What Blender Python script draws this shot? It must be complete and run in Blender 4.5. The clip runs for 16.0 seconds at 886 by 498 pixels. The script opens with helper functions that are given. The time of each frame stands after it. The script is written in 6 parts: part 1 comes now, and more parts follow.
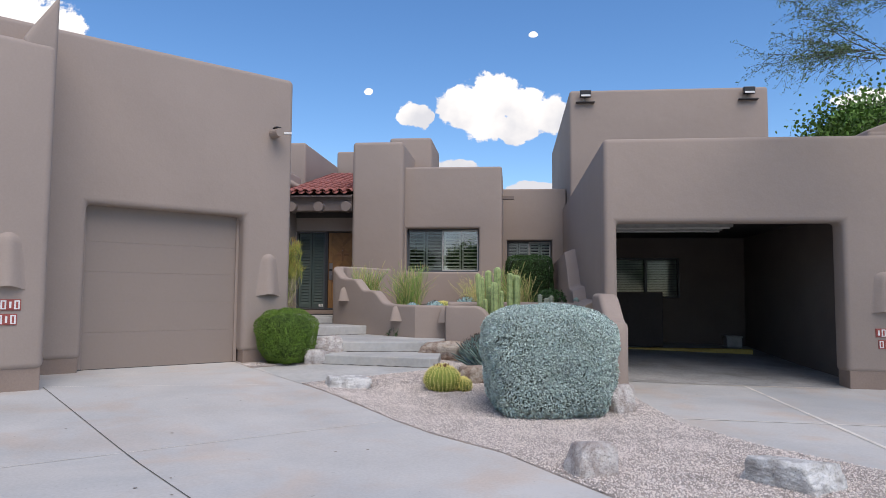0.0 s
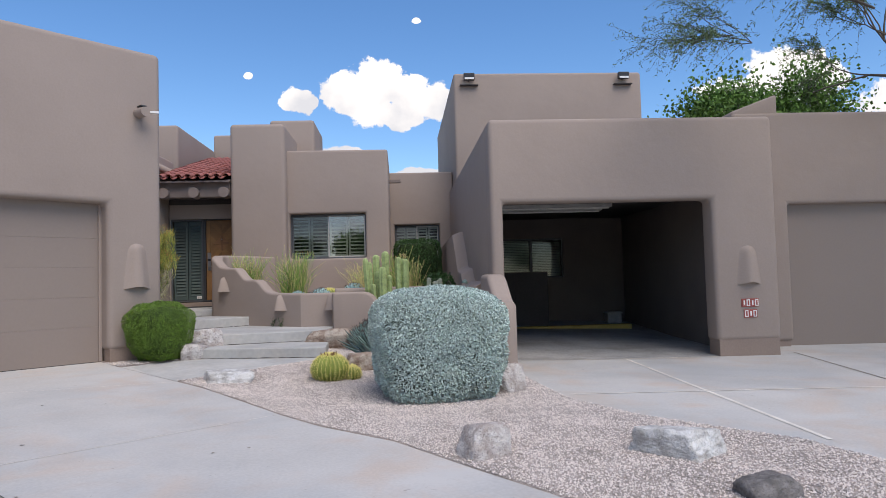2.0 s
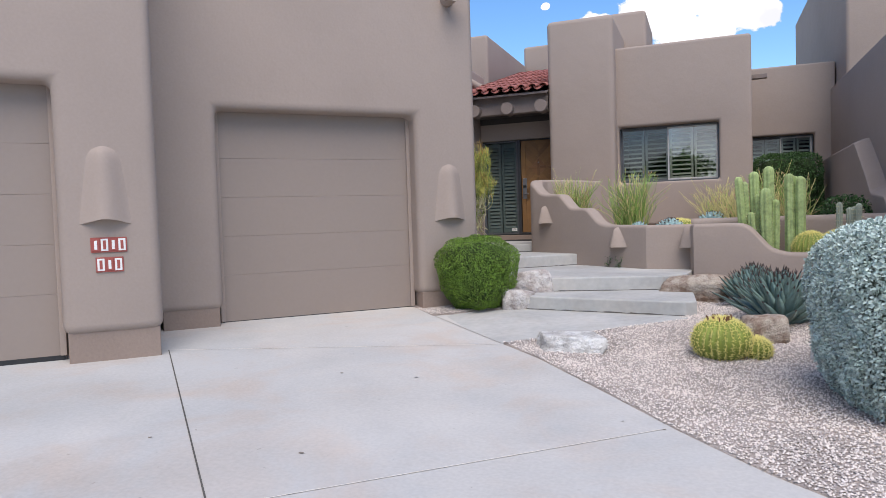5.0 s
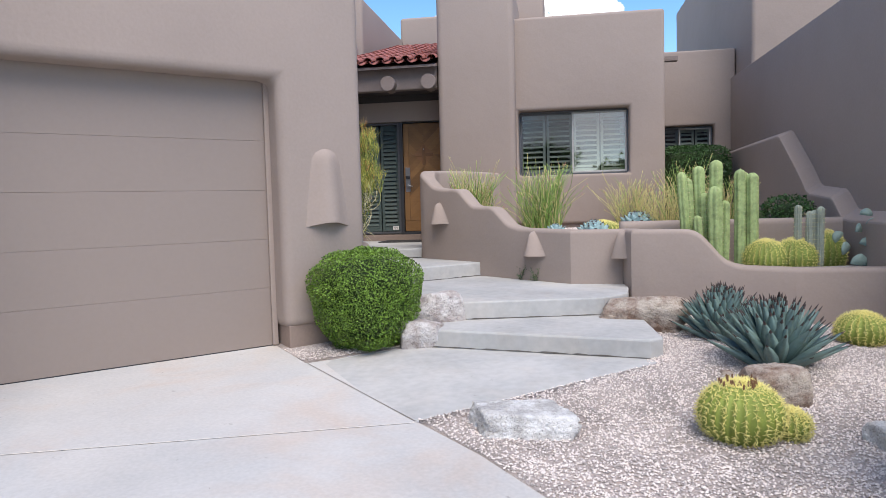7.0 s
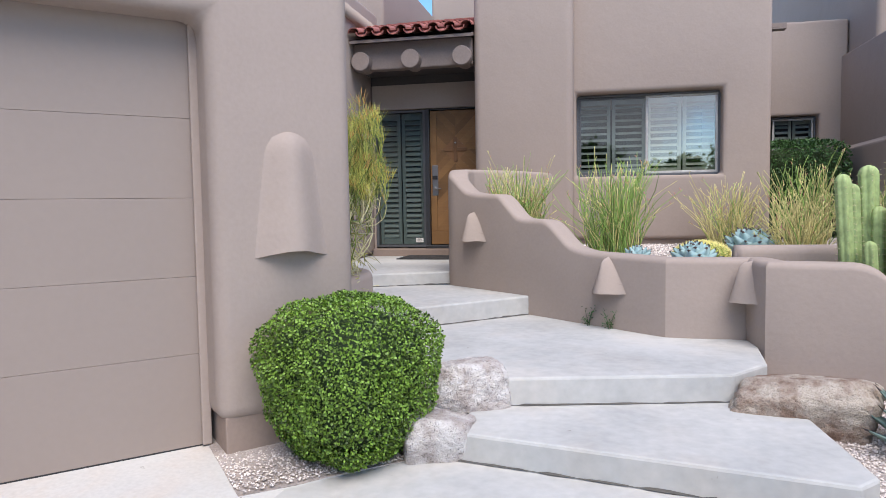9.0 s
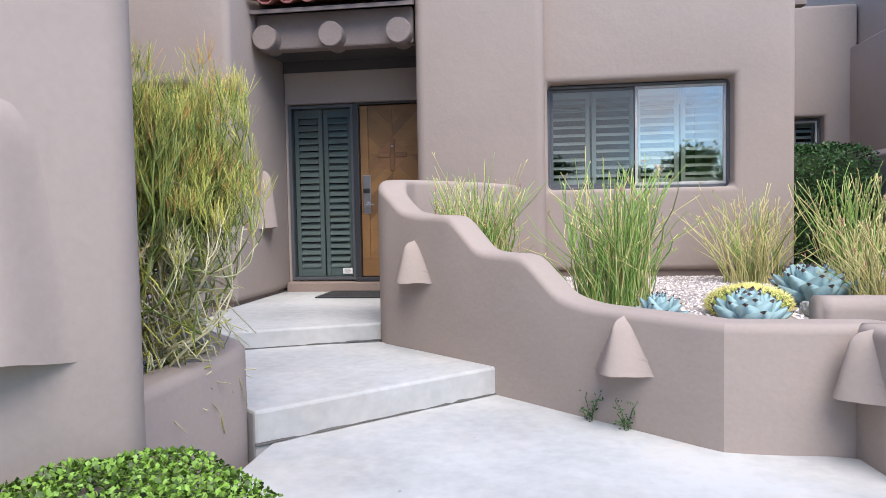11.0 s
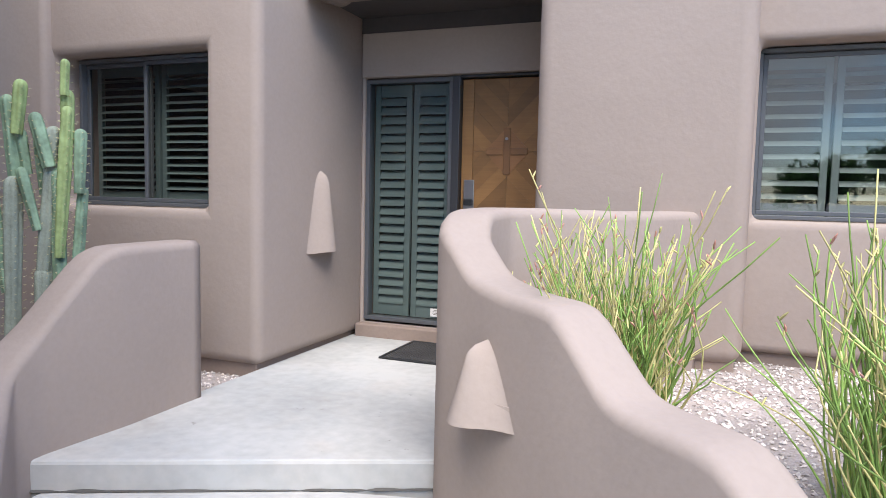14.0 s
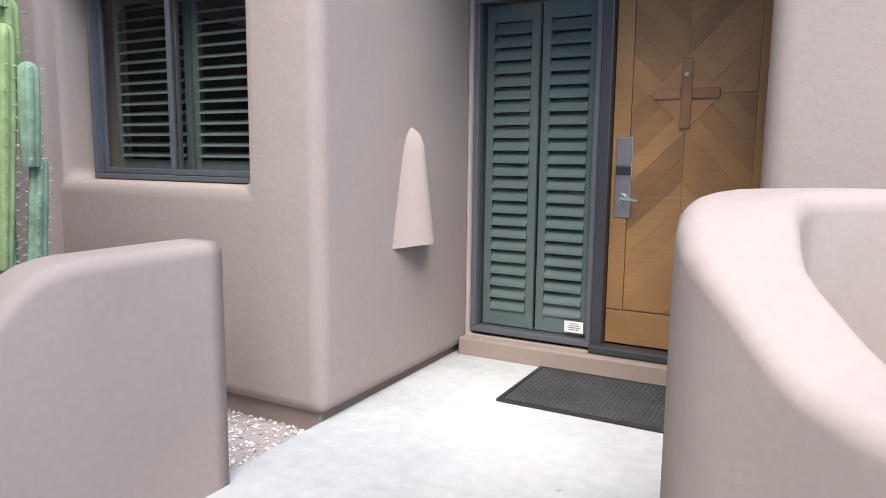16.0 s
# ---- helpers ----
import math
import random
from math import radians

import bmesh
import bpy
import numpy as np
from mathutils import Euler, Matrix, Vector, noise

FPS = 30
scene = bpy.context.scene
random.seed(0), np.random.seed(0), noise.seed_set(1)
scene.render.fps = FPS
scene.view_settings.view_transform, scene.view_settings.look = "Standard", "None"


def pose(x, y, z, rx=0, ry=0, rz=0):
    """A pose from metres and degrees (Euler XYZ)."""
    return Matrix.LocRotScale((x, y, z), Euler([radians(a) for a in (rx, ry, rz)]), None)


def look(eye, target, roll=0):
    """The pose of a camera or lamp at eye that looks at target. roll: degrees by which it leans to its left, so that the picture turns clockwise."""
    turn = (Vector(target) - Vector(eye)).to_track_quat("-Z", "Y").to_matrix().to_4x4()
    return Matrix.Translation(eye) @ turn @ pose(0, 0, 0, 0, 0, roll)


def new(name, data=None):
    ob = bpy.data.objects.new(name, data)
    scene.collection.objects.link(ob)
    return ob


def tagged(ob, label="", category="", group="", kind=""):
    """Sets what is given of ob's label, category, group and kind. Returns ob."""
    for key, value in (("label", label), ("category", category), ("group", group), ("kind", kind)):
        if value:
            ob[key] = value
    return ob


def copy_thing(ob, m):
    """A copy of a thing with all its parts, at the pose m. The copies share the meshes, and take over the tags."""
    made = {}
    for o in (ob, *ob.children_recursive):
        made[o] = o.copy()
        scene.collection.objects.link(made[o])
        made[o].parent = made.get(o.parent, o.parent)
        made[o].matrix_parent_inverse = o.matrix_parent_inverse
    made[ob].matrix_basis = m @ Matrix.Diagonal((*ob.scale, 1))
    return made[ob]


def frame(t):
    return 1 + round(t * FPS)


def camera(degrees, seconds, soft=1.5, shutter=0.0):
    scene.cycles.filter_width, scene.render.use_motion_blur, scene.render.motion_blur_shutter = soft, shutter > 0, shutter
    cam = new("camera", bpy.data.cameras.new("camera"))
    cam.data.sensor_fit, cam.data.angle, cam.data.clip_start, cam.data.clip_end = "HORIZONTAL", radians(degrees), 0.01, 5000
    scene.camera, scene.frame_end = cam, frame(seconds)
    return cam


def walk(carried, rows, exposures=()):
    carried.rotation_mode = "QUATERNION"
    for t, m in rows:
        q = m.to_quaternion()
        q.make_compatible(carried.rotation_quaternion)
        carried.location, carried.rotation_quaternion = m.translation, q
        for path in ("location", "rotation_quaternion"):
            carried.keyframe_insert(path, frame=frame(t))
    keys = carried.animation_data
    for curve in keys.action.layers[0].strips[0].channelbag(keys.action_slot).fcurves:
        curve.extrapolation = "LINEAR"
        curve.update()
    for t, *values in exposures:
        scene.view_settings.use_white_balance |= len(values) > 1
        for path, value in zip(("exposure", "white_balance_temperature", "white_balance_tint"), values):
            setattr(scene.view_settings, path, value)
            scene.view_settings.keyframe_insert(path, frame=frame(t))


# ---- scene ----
cam = camera(65.7, 16.0, 0.8)
PATH = [
    (0, (1.767, -5.555, 1.341), (1.571, -3.57, 1.481), 0.4),
    (0.5, (1.799, -5.545, 1.36), (1.774, -3.551, 1.513), -0.2),
    (1, (1.835, -5.51, 1.363), (1.941, -3.519, 1.52), -0.6),
    (1.5, (1.867, -5.476, 1.343), (2.032, -3.487, 1.481), -1.1),
    (2, (1.785, -5.279, 1.304), (1.912, -3.286, 1.402), -1.6),
    (2.5, (1.62, -4.906, 1.295), (1.602, -2.907, 1.344), -1.8),
    (3, (1.595, -4.451, 1.269), (1.363, -2.464, 1.274), -1.5),
    (3.5, (1.447, -3.966, 1.222), (1.006, -2.015, 1.197), -1.5),
    (4, (1.271, -3.449, 1.238), (0.531, -1.592, 1.185), -1.8),
    (6.5, (-0.156, -0.859, 1.467), (-0.63, 1.08, 1.342), -1.7),
    (7, (-0.263, -0.27, 1.506), (-0.592, 1.699, 1.379), -1.5),
    (7.5, (-0.264, 0.354, 1.524), (-0.547, 2.329, 1.392), -1.3),
    (8, (-0.37, 0.983, 1.551), (-0.686, 2.953, 1.404), -1.0),
    (8.5, (-0.474, 1.621, 1.588), (-0.855, 3.579, 1.437), -1.0),
    (9, (-0.668, 2.237, 1.625), (-1.098, 4.186, 1.498), -0.9),
    (11.5, (-0.996, 4.929, 1.733), (-1.259, 6.91, 1.64), -1.1),
    (12, (-0.92, 5.374, 1.748), (-1.218, 7.348, 1.626), -1.1),
    (12.5, (-0.885, 5.845, 1.813), (-1.255, 7.806, 1.679), -0.6),
    (13, (-0.914, 6.219, 1.96), (-1.374, 8.161, 1.823), 0.2),
    (13.5, (-1.059, 6.615, 1.989), (-1.642, 8.523, 1.847), 1.0),
    (14, (-1.159, 7.007, 2.097), (-1.875, 8.868, 1.94), 1.3),
    (14.5, (-1.353, 7.325, 2.119), (-2.188, 9.134, 1.939), 1.1),
    (15, (-1.554, 7.721, 2.122), (-2.483, 9.48, 1.917), 0.8),
    (15.5, (-1.811, 8.098, 2.118), (-2.78, 9.832, 1.881), 0.6),
    (16, (-2.037, 8.44, 2.114), (-2.981, 10.182, 1.844), 0.6),
]
walk(cam, [(t, look(eye, target, roll)) for t, eye, target, roll in PATH],
     [(0, 0.53, 7090, 12.5), (3, 0.63, 7150, 12.5), (6.5, 1.01, 7000, 12), (9, 1.27, 6920, 12), (11.5, 1.56, 6680, 11), (13, 1.63, 6690, 11), (14.5, 1.8, 6740, 9.5), (16, 2.02, 6740, 9)])

# ---------- light ----------
world = bpy.data.worlds.new("sky")
scene.world = world
world.use_nodes = True
wn, wl = world.node_tree.nodes, world.node_tree.links
wn.clear()
sky = wn.new("ShaderNodeTexSky")
sky.sky_type, sky.sun_disc = "NISHITA", False
SUN_EL, SUN_AZ = radians(57), radians(150)
sky.sun_elevation, sky.sun_rotation = SUN_EL, SUN_AZ
sky.altitude, sky.air_density, sky.dust_density, sky.ozone_density = 600, 1.0, 0.1, 4.0
bg = wn.new("ShaderNodeBackground")
bg.inputs["Strength"].default_value = 0.13
wout = wn.new("ShaderNodeOutputWorld")


def wmath(op, a, b=None, c=None):
    n = wn.new("ShaderNodeMath")
    n.operation = op
    for k, v in enumerate((a, b, c)):
        if v is None:
            continue
        if isinstance(v, (int, float)):
            n.inputs[k].default_value = v
        else:
            wl.new(v, n.inputs[k])
    return n.outputs[0]


# cumulus clouds: puffs laid out on the sky ahead, frayed by noise
wco = wn.new("ShaderNodeTexCoord")
wsep = wn.new("ShaderNodeSeparateXYZ")
wl.new(wco.outputs["Generated"], wsep.inputs[0])
ahead = wmath("MAXIMUM", wsep.outputs[1], 0.05)
cx, cz = wmath("DIVIDE", wsep.outputs[0], ahead), wmath("DIVIDE", wsep.outputs[2], ahead)
PUFFS = [(-0.026, 0.296, 0.044, 0.04), (-0.072, 0.284, 0.038, 0.034), (0.022, 0.279, 0.038, 0.034), (0.055, 0.268, 0.034, 0.03), (0.078, 0.257, 0.022, 0.02), (-0.04, 0.258, 0.042, 0.028), (0.004, 0.248, 0.05, 0.024), (-0.095, 0.276, 0.018, 0.018),
         (-0.14, 0.272, 0.026, 0.021), (-0.158, 0.266, 0.014, 0.012), (-0.124, 0.268, 0.014, 0.011), (-0.082, 0.192, 0.035, 0.012), (0.03, 0.158, 0.05, 0.012), (-0.213, 0.309, 0.007, 0.006), (0.034, 0.389, 0.007, 0.005),
         (0.61, 0.3, 0.09, 0.05), (0.5, 0.27, 0.05, 0.03), (-0.8, 0.43, 0.11, 0.06), (-0.7, 0.42, 0.035, 0.03), (0.85, 0.26, 0.15, 0.05)]
field = None
for px, pz, rx, rz in PUFFS:
    ex = wmath("MULTIPLY", wmath("SUBTRACT", cx, px), 1 / rx)
    ez = wmath("MULTIPLY", wmath("SUBTRACT", cz, pz), 1 / rz)
    d = wmath("SUBTRACT", 1.0, wmath("SQRT", wmath("ADD", wmath("MULTIPLY", ex, ex), wmath("MULTIPLY", ez, ez))))
    field = d if field is None else wmath("MAXIMUM", field, d)
wvec = wn.new("ShaderNodeCombineXYZ")
wl.new(cx, wvec.inputs[0])
wl.new(cz, wvec.inputs[1])
fray = wn.new("ShaderNodeTexNoise")
fray.inputs["Scale"].default_value, fray.inputs["Detail"].default_value, fray.inputs["Roughness"].default_value = 34, 8, 0.62
wl.new(wvec.outputs[0], fray.inputs["Vector"])
puffy = wmath("MULTIPLY_ADD", wmath("SUBTRACT", fray.outputs["Fac"], 0.5), 1.5, field)
dens = wn.new("ShaderNodeMapRange")
dens.interpolation_type = "SMOOTHSTEP"
dens.inputs["From Min"].default_value, dens.inputs["From Max"].default_value = 0.0, 0.16
wl.new(puffy, dens.inputs["Value"])
shade = wn.new("ShaderNodeTexNoise")
shade.inputs["Scale"].default_value, shade.inputs["Detail"].default_value = 14, 5
shift = wn.new("ShaderNodeVectorMath")
shift.operation = "ADD"
shift.inputs[1].default_value = (0.3, -0.012, 0)
wl.new(wvec.outputs[0], shift.inputs[0])
wl.new(shift.outputs[0], shade.inputs["Vector"])
tone = wn.new("ShaderNodeValToRGB")
tone.color_ramp.elements[0].position, tone.color_ramp.elements[1].position = 0.3, 0.62
tone.color_ramp.elements[0].color, tone.color_ramp.elements[1].color = (3.9, 4.15, 4.7, 1), (5.9, 6.0, 6.2, 1)
wl.new(wmath("MULTIPLY_ADD", wmath("SUBTRACT", cz, 0.268), 3.2, shade.outputs["Fac"]), tone.inputs[0])
wmix = wn.new("ShaderNodeMix")
wmix.data_type = "RGBA"
wl.new(dens.outputs[0], wmix.inputs["Factor"])
deep = wn.new("ShaderNodeHueSaturation")
deep.inputs["Saturation"].default_value = 1.2
deep.inputs["Hue"].default_value = 0.503
wl.new(sky.outputs[0], deep.inputs["Color"])
wl.new(deep.outputs[0], wmix.inputs["A"])
wl.new(tone.outputs[0], wmix.inputs["B"])
# broken white cloud over the south, carried west unseen to brighten west-facing walls
cover = wn.new("ShaderNodeTexNoise")
cover.inputs["Scale"].default_value, cover.inputs["Detail"].default_value, cover.inputs["Roughness"].default_value = 3.2, 7, 0.6
wl.new(wco.outputs["Generated"], cover.inputs["Vector"])
patch = wn.new("ShaderNodeMapRange")
patch.interpolation_type = "SMOOTHSTEP"
patch.inputs["From Min"].default_value, patch.inputs["From Max"].default_value, patch.inputs["To Max"].default_value = 0.42, 0.66, 0.85
wl.new(cover.outputs["Fac"], patch.inputs["Value"])
south = wn.new("ShaderNodeMapRange")
south.interpolation_type = "SMOOTHSTEP"
south.inputs["From Min"].default_value, south.inputs["From Max"].default_value = 0.1, -0.4
wl.new(wmath("MULTIPLY_ADD", wsep.outputs[0], 0.5, wmath("MULTIPLY", wsep.outputs[1], 0.85)), south.inputs["Value"])
wmix2 = wn.new("ShaderNodeMix")
wmix2.data_type = "RGBA"
wl.new(wmath("MULTIPLY", patch.outputs[0], south.outputs[0]), wmix2.inputs["Factor"])
wl.new(wmix.outputs["Result"], wmix2.inputs["A"])
wmix2.inputs["B"].default_value = (3.6, 3.7, 3.9, 1)
wl.new(wmix2.outputs["Result"], bg.inputs["Color"])
wl.new(bg.outputs[0], wout.inputs["Surface"])
sun = new("sun", bpy.data.lights.new("sun", "SUN"))
sun.data.energy, sun.data.angle, sun.data.color = 1.95, radians(50), (1.0, 0.975, 0.95)
SUN_DIR = Vector((math.sin(SUN_AZ) * math.cos(SUN_EL), math.cos(SUN_AZ) * math.cos(SUN_EL), math.sin(SUN_EL)))
sun.matrix_world = look(SUN_DIR * 60, (0, 0, 0))


# ---------- materials ----------
def material(name, rgb, rough=0.8, vary=0.12, scale=2.0, grain=60.0, bump=0.15, metal=0.0, dist=0.01, island=0.0, spec=0.5):
    """A surface with a broad stain, a fine grain and a relief of its own."""
    m = bpy.data.materials.new(name)
    m.use_nodes = True
    n, l = m.node_tree.nodes, m.node_tree.links
    b = n["Principled BSDF"]
    b.inputs["Roughness"].default_value, b.inputs["Metallic"].default_value = rough, metal
    b.inputs["Specular IOR Level"].default_value = spec
    co = n.new("ShaderNodeTexCoord")
    big, fine = n.new("ShaderNodeTexNoise"), n.new("ShaderNodeTexNoise")
    big.inputs["Scale"].default_value, big.inputs["Detail"].default_value = scale, 5
    fine.inputs["Scale"].default_value, fine.inputs["Detail"].default_value = grain, 4
    geo = n.new("ShaderNodeNewGeometry")
    for t in (big, fine):
        l.new(geo.outputs["Position"], t.inputs["Vector"])
    mix = n.new("ShaderNodeMath")
    mix.operation = "MULTIPLY_ADD"
    l.new(fine.outputs["Fac"], mix.inputs[0])
    mix.inputs[1].default_value = 0.6
    l.new(big.outputs["Fac"], mix.inputs[2])
    last = mix.outputs[0]
    if island:
        isl = n.new("ShaderNodeMath")
        isl.operation = "MULTIPLY_ADD"
        l.new(geo.outputs["Random Per Island"], isl.inputs[0])
        isl.inputs[1].default_value = island
        l.new(last, isl.inputs[2])
        sh = n.new("ShaderNodeMath")
        sh.operation = "SUBTRACT"
        l.new(isl.outputs[0], sh.inputs[0])
        sh.inputs[1].default_value = island / 2
        last = sh.outputs[0]
    ramp = n.new("ShaderNodeValToRGB")
    ramp.color_ramp.elements[0].position, ramp.color_ramp.elements[1].position = 0.5, 1.1
    ramp.color_ramp.elements[0].position = 0.45
    ramp.color_ramp.elements[1].position = 1.0
    lo = [c * (1 - vary) for c in rgb]
    hi = [min(1, c * (1 + vary)) for c in rgb]
    ramp.color_ramp.elements[0].color, ramp.color_ramp.elements[1].color = (*lo, 1), (*hi, 1)
    l.new(last, ramp.inputs[0])
    l.new(ramp.outputs[0], b.inputs["Base Color"])
    if bump:
        bp = n.new("ShaderNodeBump")
        bp.inputs["Strength"].default_value, bp.inputs["Distance"].default_value = bump, dist
        l.new(fine.outputs["Fac"], bp.inputs["Height"])
        l.new(bp.outputs[0], b.inputs["Normal"])
    return m


STUCCO = material("stucco", (0.335, 0.27, 0.232), 0.92, 0.06, 0.7, 38, 0.22, dist=0.005, spec=0.25)
trowel_nodes, trowel_links = STUCCO.node_tree.nodes, STUCCO.node_tree.links
trowel = trowel_nodes.new("ShaderNodeTexNoise")
trowel.inputs["Scale"].default_value, trowel.inputs["Detail"].default_value = 3.2, 3
trowel_links.new([k for k in trowel_nodes if k.type == "NEW_GEOMETRY"][0].outputs["Position"], trowel.inputs["Vector"])
wavy = trowel_nodes.new("ShaderNodeBump")
wavy.inputs["Strength"].default_value, wavy.inputs["Distance"].default_value = 0.2, 0.04
trowel_links.new(trowel.outputs["Fac"], wavy.inputs["Height"])
trowel_links.new(wavy.outputs[0], [k for k in trowel_nodes if k.type == "BUMP" and k != wavy][0].inputs["Normal"])
FOOT = material("stucco_foot", (0.27, 0.205, 0.17), 0.92, 0.1, 1.5, 38, 0.3, dist=0.006, spec=0.25)
CONCRETE = material("concrete", (0.42, 0.41, 0.39), 0.85, 0.17, 1.3, 14, 0.2, dist=0.004, spec=0.3)
DRIVE = material("drive_concrete", (0.485, 0.466, 0.442), 0.85, 0.13, 0.7, 40, 0.1, dist=0.003, spec=0.3)
# bed darker than its pebbles: shade between stones put into the colour
GRAVEL = material("gravel_bed", (0.38, 0.325, 0.295), 0.95, 0.35, 2.0, 70, 0.8, dist=0.02, spec=0.2)
PEBBLE = material("pebbles", (0.57, 0.505, 0.465), 0.9, 0.34, 2.0, 60, 0.0, island=1.1, spec=0.25)
JOINT = material("joint_felt", (0.085, 0.078, 0.07), 0.95, 0.3, 4, 60, 0.2)
JOINT2 = material("joint_dirt", (0.2, 0.17, 0.14), 0.95, 0.3, 4, 60, 0.2)
SEAL = material("joint_pale", (0.62, 0.58, 0.52), 0.9, 0.25, 3, 50, 0.2)
GARAGE = material("garage_paint", (0.268, 0.214, 0.182), 0.55, 0.035, 0.6, 25, 0.05, dist=0.004, spec=0.35)
# the carport's inside shade, put into a dark wall colour
CARPORT_SHADE = material("carport_shade", (0.15, 0.122, 0.108), 0.85, 0.12, 1.5, 30, 0.2)
# stained concrete, its base darkened to hold the carport's shade
STAINED_SHADE = material("stained_shaded_concrete", (0.32, 0.31, 0.3), 0.8, 0.3, 1.2, 22, 0.15)
# dark paint; on ceiling, soffit and porch strip it stands in for shade
DARKPAINT_SHADE = material("dark_paint_shade", (0.06, 0.052, 0.05), 0.8, 0.15, 1.5, 20, 0.1)
DARK = material("dark_frame", (0.035, 0.036, 0.04), 0.4, 0.1, 2, 20, 0)
ALU = material("window_frame", (0.085, 0.09, 0.098), 0.45, 0.1, 3, 40, 0)
SHUTTER = material("shutter_paint", (0.12, 0.158, 0.157), 0.5, 0.06, 2, 30, 0.03)
SHUTTER_PALE = material("shutter_pale", (0.33, 0.37, 0.34), 0.5, 0.06, 2, 30, 0.03)
# dimness of the rooms, put into an even dark wall colour
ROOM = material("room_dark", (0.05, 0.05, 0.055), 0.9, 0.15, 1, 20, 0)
ROOFTILE = material("clay_tile", (0.31, 0.11, 0.09), 0.8, 0.25, 3, 30, 0.25, island=0.4)
PALE_TILE = material("tile_edge", (0.6, 0.42, 0.36), 0.85, 0.2, 3, 30, 0.2)
BEAM = material("painted_beam", (0.21, 0.165, 0.145), 0.75, 0.12, 3, 40, 0.2)



def weathered(m, scale, strength, tint, spots):
    """Lays broad warm stains and small dark spots over a surface's own colour."""
    n, l = m.node_tree.nodes, m.node_tree.links
    b = n["Principled BSDF"]
    base = b.inputs["Base Color"].links[0].from_socket
    geo = [k for k in n if k.type == "NEW_GEOMETRY"][0]
    for sc, det, lo, hi, amount, colour in ((scale, 7, 0.46, 0.7, strength, tint), (scale * 0.4, 4, 0.4, 0.62, strength * 0.8, (0.8, 0.84, 0.88)), (11, 3, 0.7, 0.76, spots, (0.55, 0.53, 0.5))):
        t, mp, mix = n.new("ShaderNodeTexNoise"), n.new("ShaderNodeMapRange"), n.new("ShaderNodeMix")
        t.inputs["Scale"].default_value, t.inputs["Detail"].default_value, t.inputs["Roughness"].default_value = sc, det, 0.6
        t.inputs["Distortion"].default_value = 0.5
        l.new(geo.outputs["Position"], t.inputs["Vector"])
        mp.interpolation_type = "SMOOTHSTEP"
        mp.inputs["From Min"].default_value, mp.inputs["From Max"].default_value, mp.inputs["To Max"].default_value = lo, hi, amount
        l.new(t.outputs["Fac"], mp.inputs["Value"])
        mix.data_type, mix.blend_type = "RGBA", "MULTIPLY"
        mix.inputs["B"].default_value = (*colour, 1)
        l.new(mp.outputs[0], mix.inputs["Factor"])
        l.new(base, mix.inputs["A"])
        base = mix.outputs["Result"]
    l.new(base, b.inputs["Base Color"])


weathered(DRIVE, 0.9, 0.9, (1.02, 0.9, 0.82), 0.6)
weathered(CONCRETE, 2.2, 0.5, (1.05, 0.99, 0.94), 0.6)
weathered(STAINED_SHADE, 1.6, 0.7, (0.7, 0.68, 0.64), 0.7)


def rock_material(name, pale, dark, speck, scale):
    """Weathered stone: pale and rusty patches, dark mineral specks, pits."""
    m = bpy.data.materials.new(name)
    m.use_nodes = True
    n, l = m.node_tree.nodes, m.node_tree.links
    b = n["Principled BSDF"]
    b.inputs["Roughness"].default_value, b.inputs["Specular IOR Level"].default_value = 0.92, 0.25
    co = n.new("ShaderNodeTexCoord")
    noises = []
    for sc, det in ((scale, 8), (95, 3), (30, 8)):
        t = n.new("ShaderNodeTexNoise")
        t.inputs["Scale"].default_value, t.inputs["Detail"].default_value, t.inputs["Roughness"].default_value = sc, det, 0.65
        l.new(co.outputs["Object"], t.inputs["Vector"])
        noises.append(t)
    patch = n.new("ShaderNodeValToRGB")
    patch.color_ramp.elements[0].position, patch.color_ramp.elements[1].position = 0.4, 0.58
    patch.color_ramp.elements[0].color, patch.color_ramp.elements[1].color = (*dark, 1), (*pale, 1)
    l.new(noises[0].outputs["Fac"], patch.inputs[0])
    dots = n.new("ShaderNodeMapRange")
    dots.inputs["From Min"].default_value, dots.inputs["From Max"].default_value = 0.42, 0.34
    l.new(noises[1].outputs["Fac"], dots.inputs["Value"])
    amount = n.new("ShaderNodeMath")
    amount.operation = "MULTIPLY"
    amount.inputs[1].default_value = speck
    l.new(dots.outputs[0], amount.inputs[0])
    mix = n.new("ShaderNodeMix")
    mix.data_type = "RGBA"
    mix.inputs["B"].default_value = (0.07, 0.06, 0.055, 1)
    l.new(amount.outputs[0], mix.inputs["Factor"])
    l.new(patch.outputs[0], mix.inputs["A"])
    l.new(mix.outputs["Result"], b.inputs["Base Color"])
    bp = n.new("ShaderNodeBump")
    bp.inputs["Strength"].default_value, bp.inputs["Distance"].default_value = 0.9, 0.035
    l.new(noises[2].outputs["Fac"], bp.inputs["Height"])
    l.new(bp.outputs[0], b.inputs["Normal"])
    return m


ROCK = rock_material("granite", (0.64, 0.6, 0.57), (0.42, 0.36, 0.33), 0.75, 7)
ROCK_GREY = rock_material("dark_granite", (0.26, 0.24, 0.23), (0.14, 0.13, 0.125), 0.6, 7)
ROCK_WHITE = rock_material("pale_quartz_rock", (0.74, 0.73, 0.71), (0.46, 0.44, 0.42), 0.5, 6)
ROCK_BROWN = rock_material("brown_rock", (0.5, 0.43, 0.36), (0.24, 0.16, 0.12), 0.6, 5)
SILVER = material("silver_leaf", (0.45, 0.54, 0.5), 0.75, 0.3, 3, 40, 0.0, island=0.7, spec=0.2)
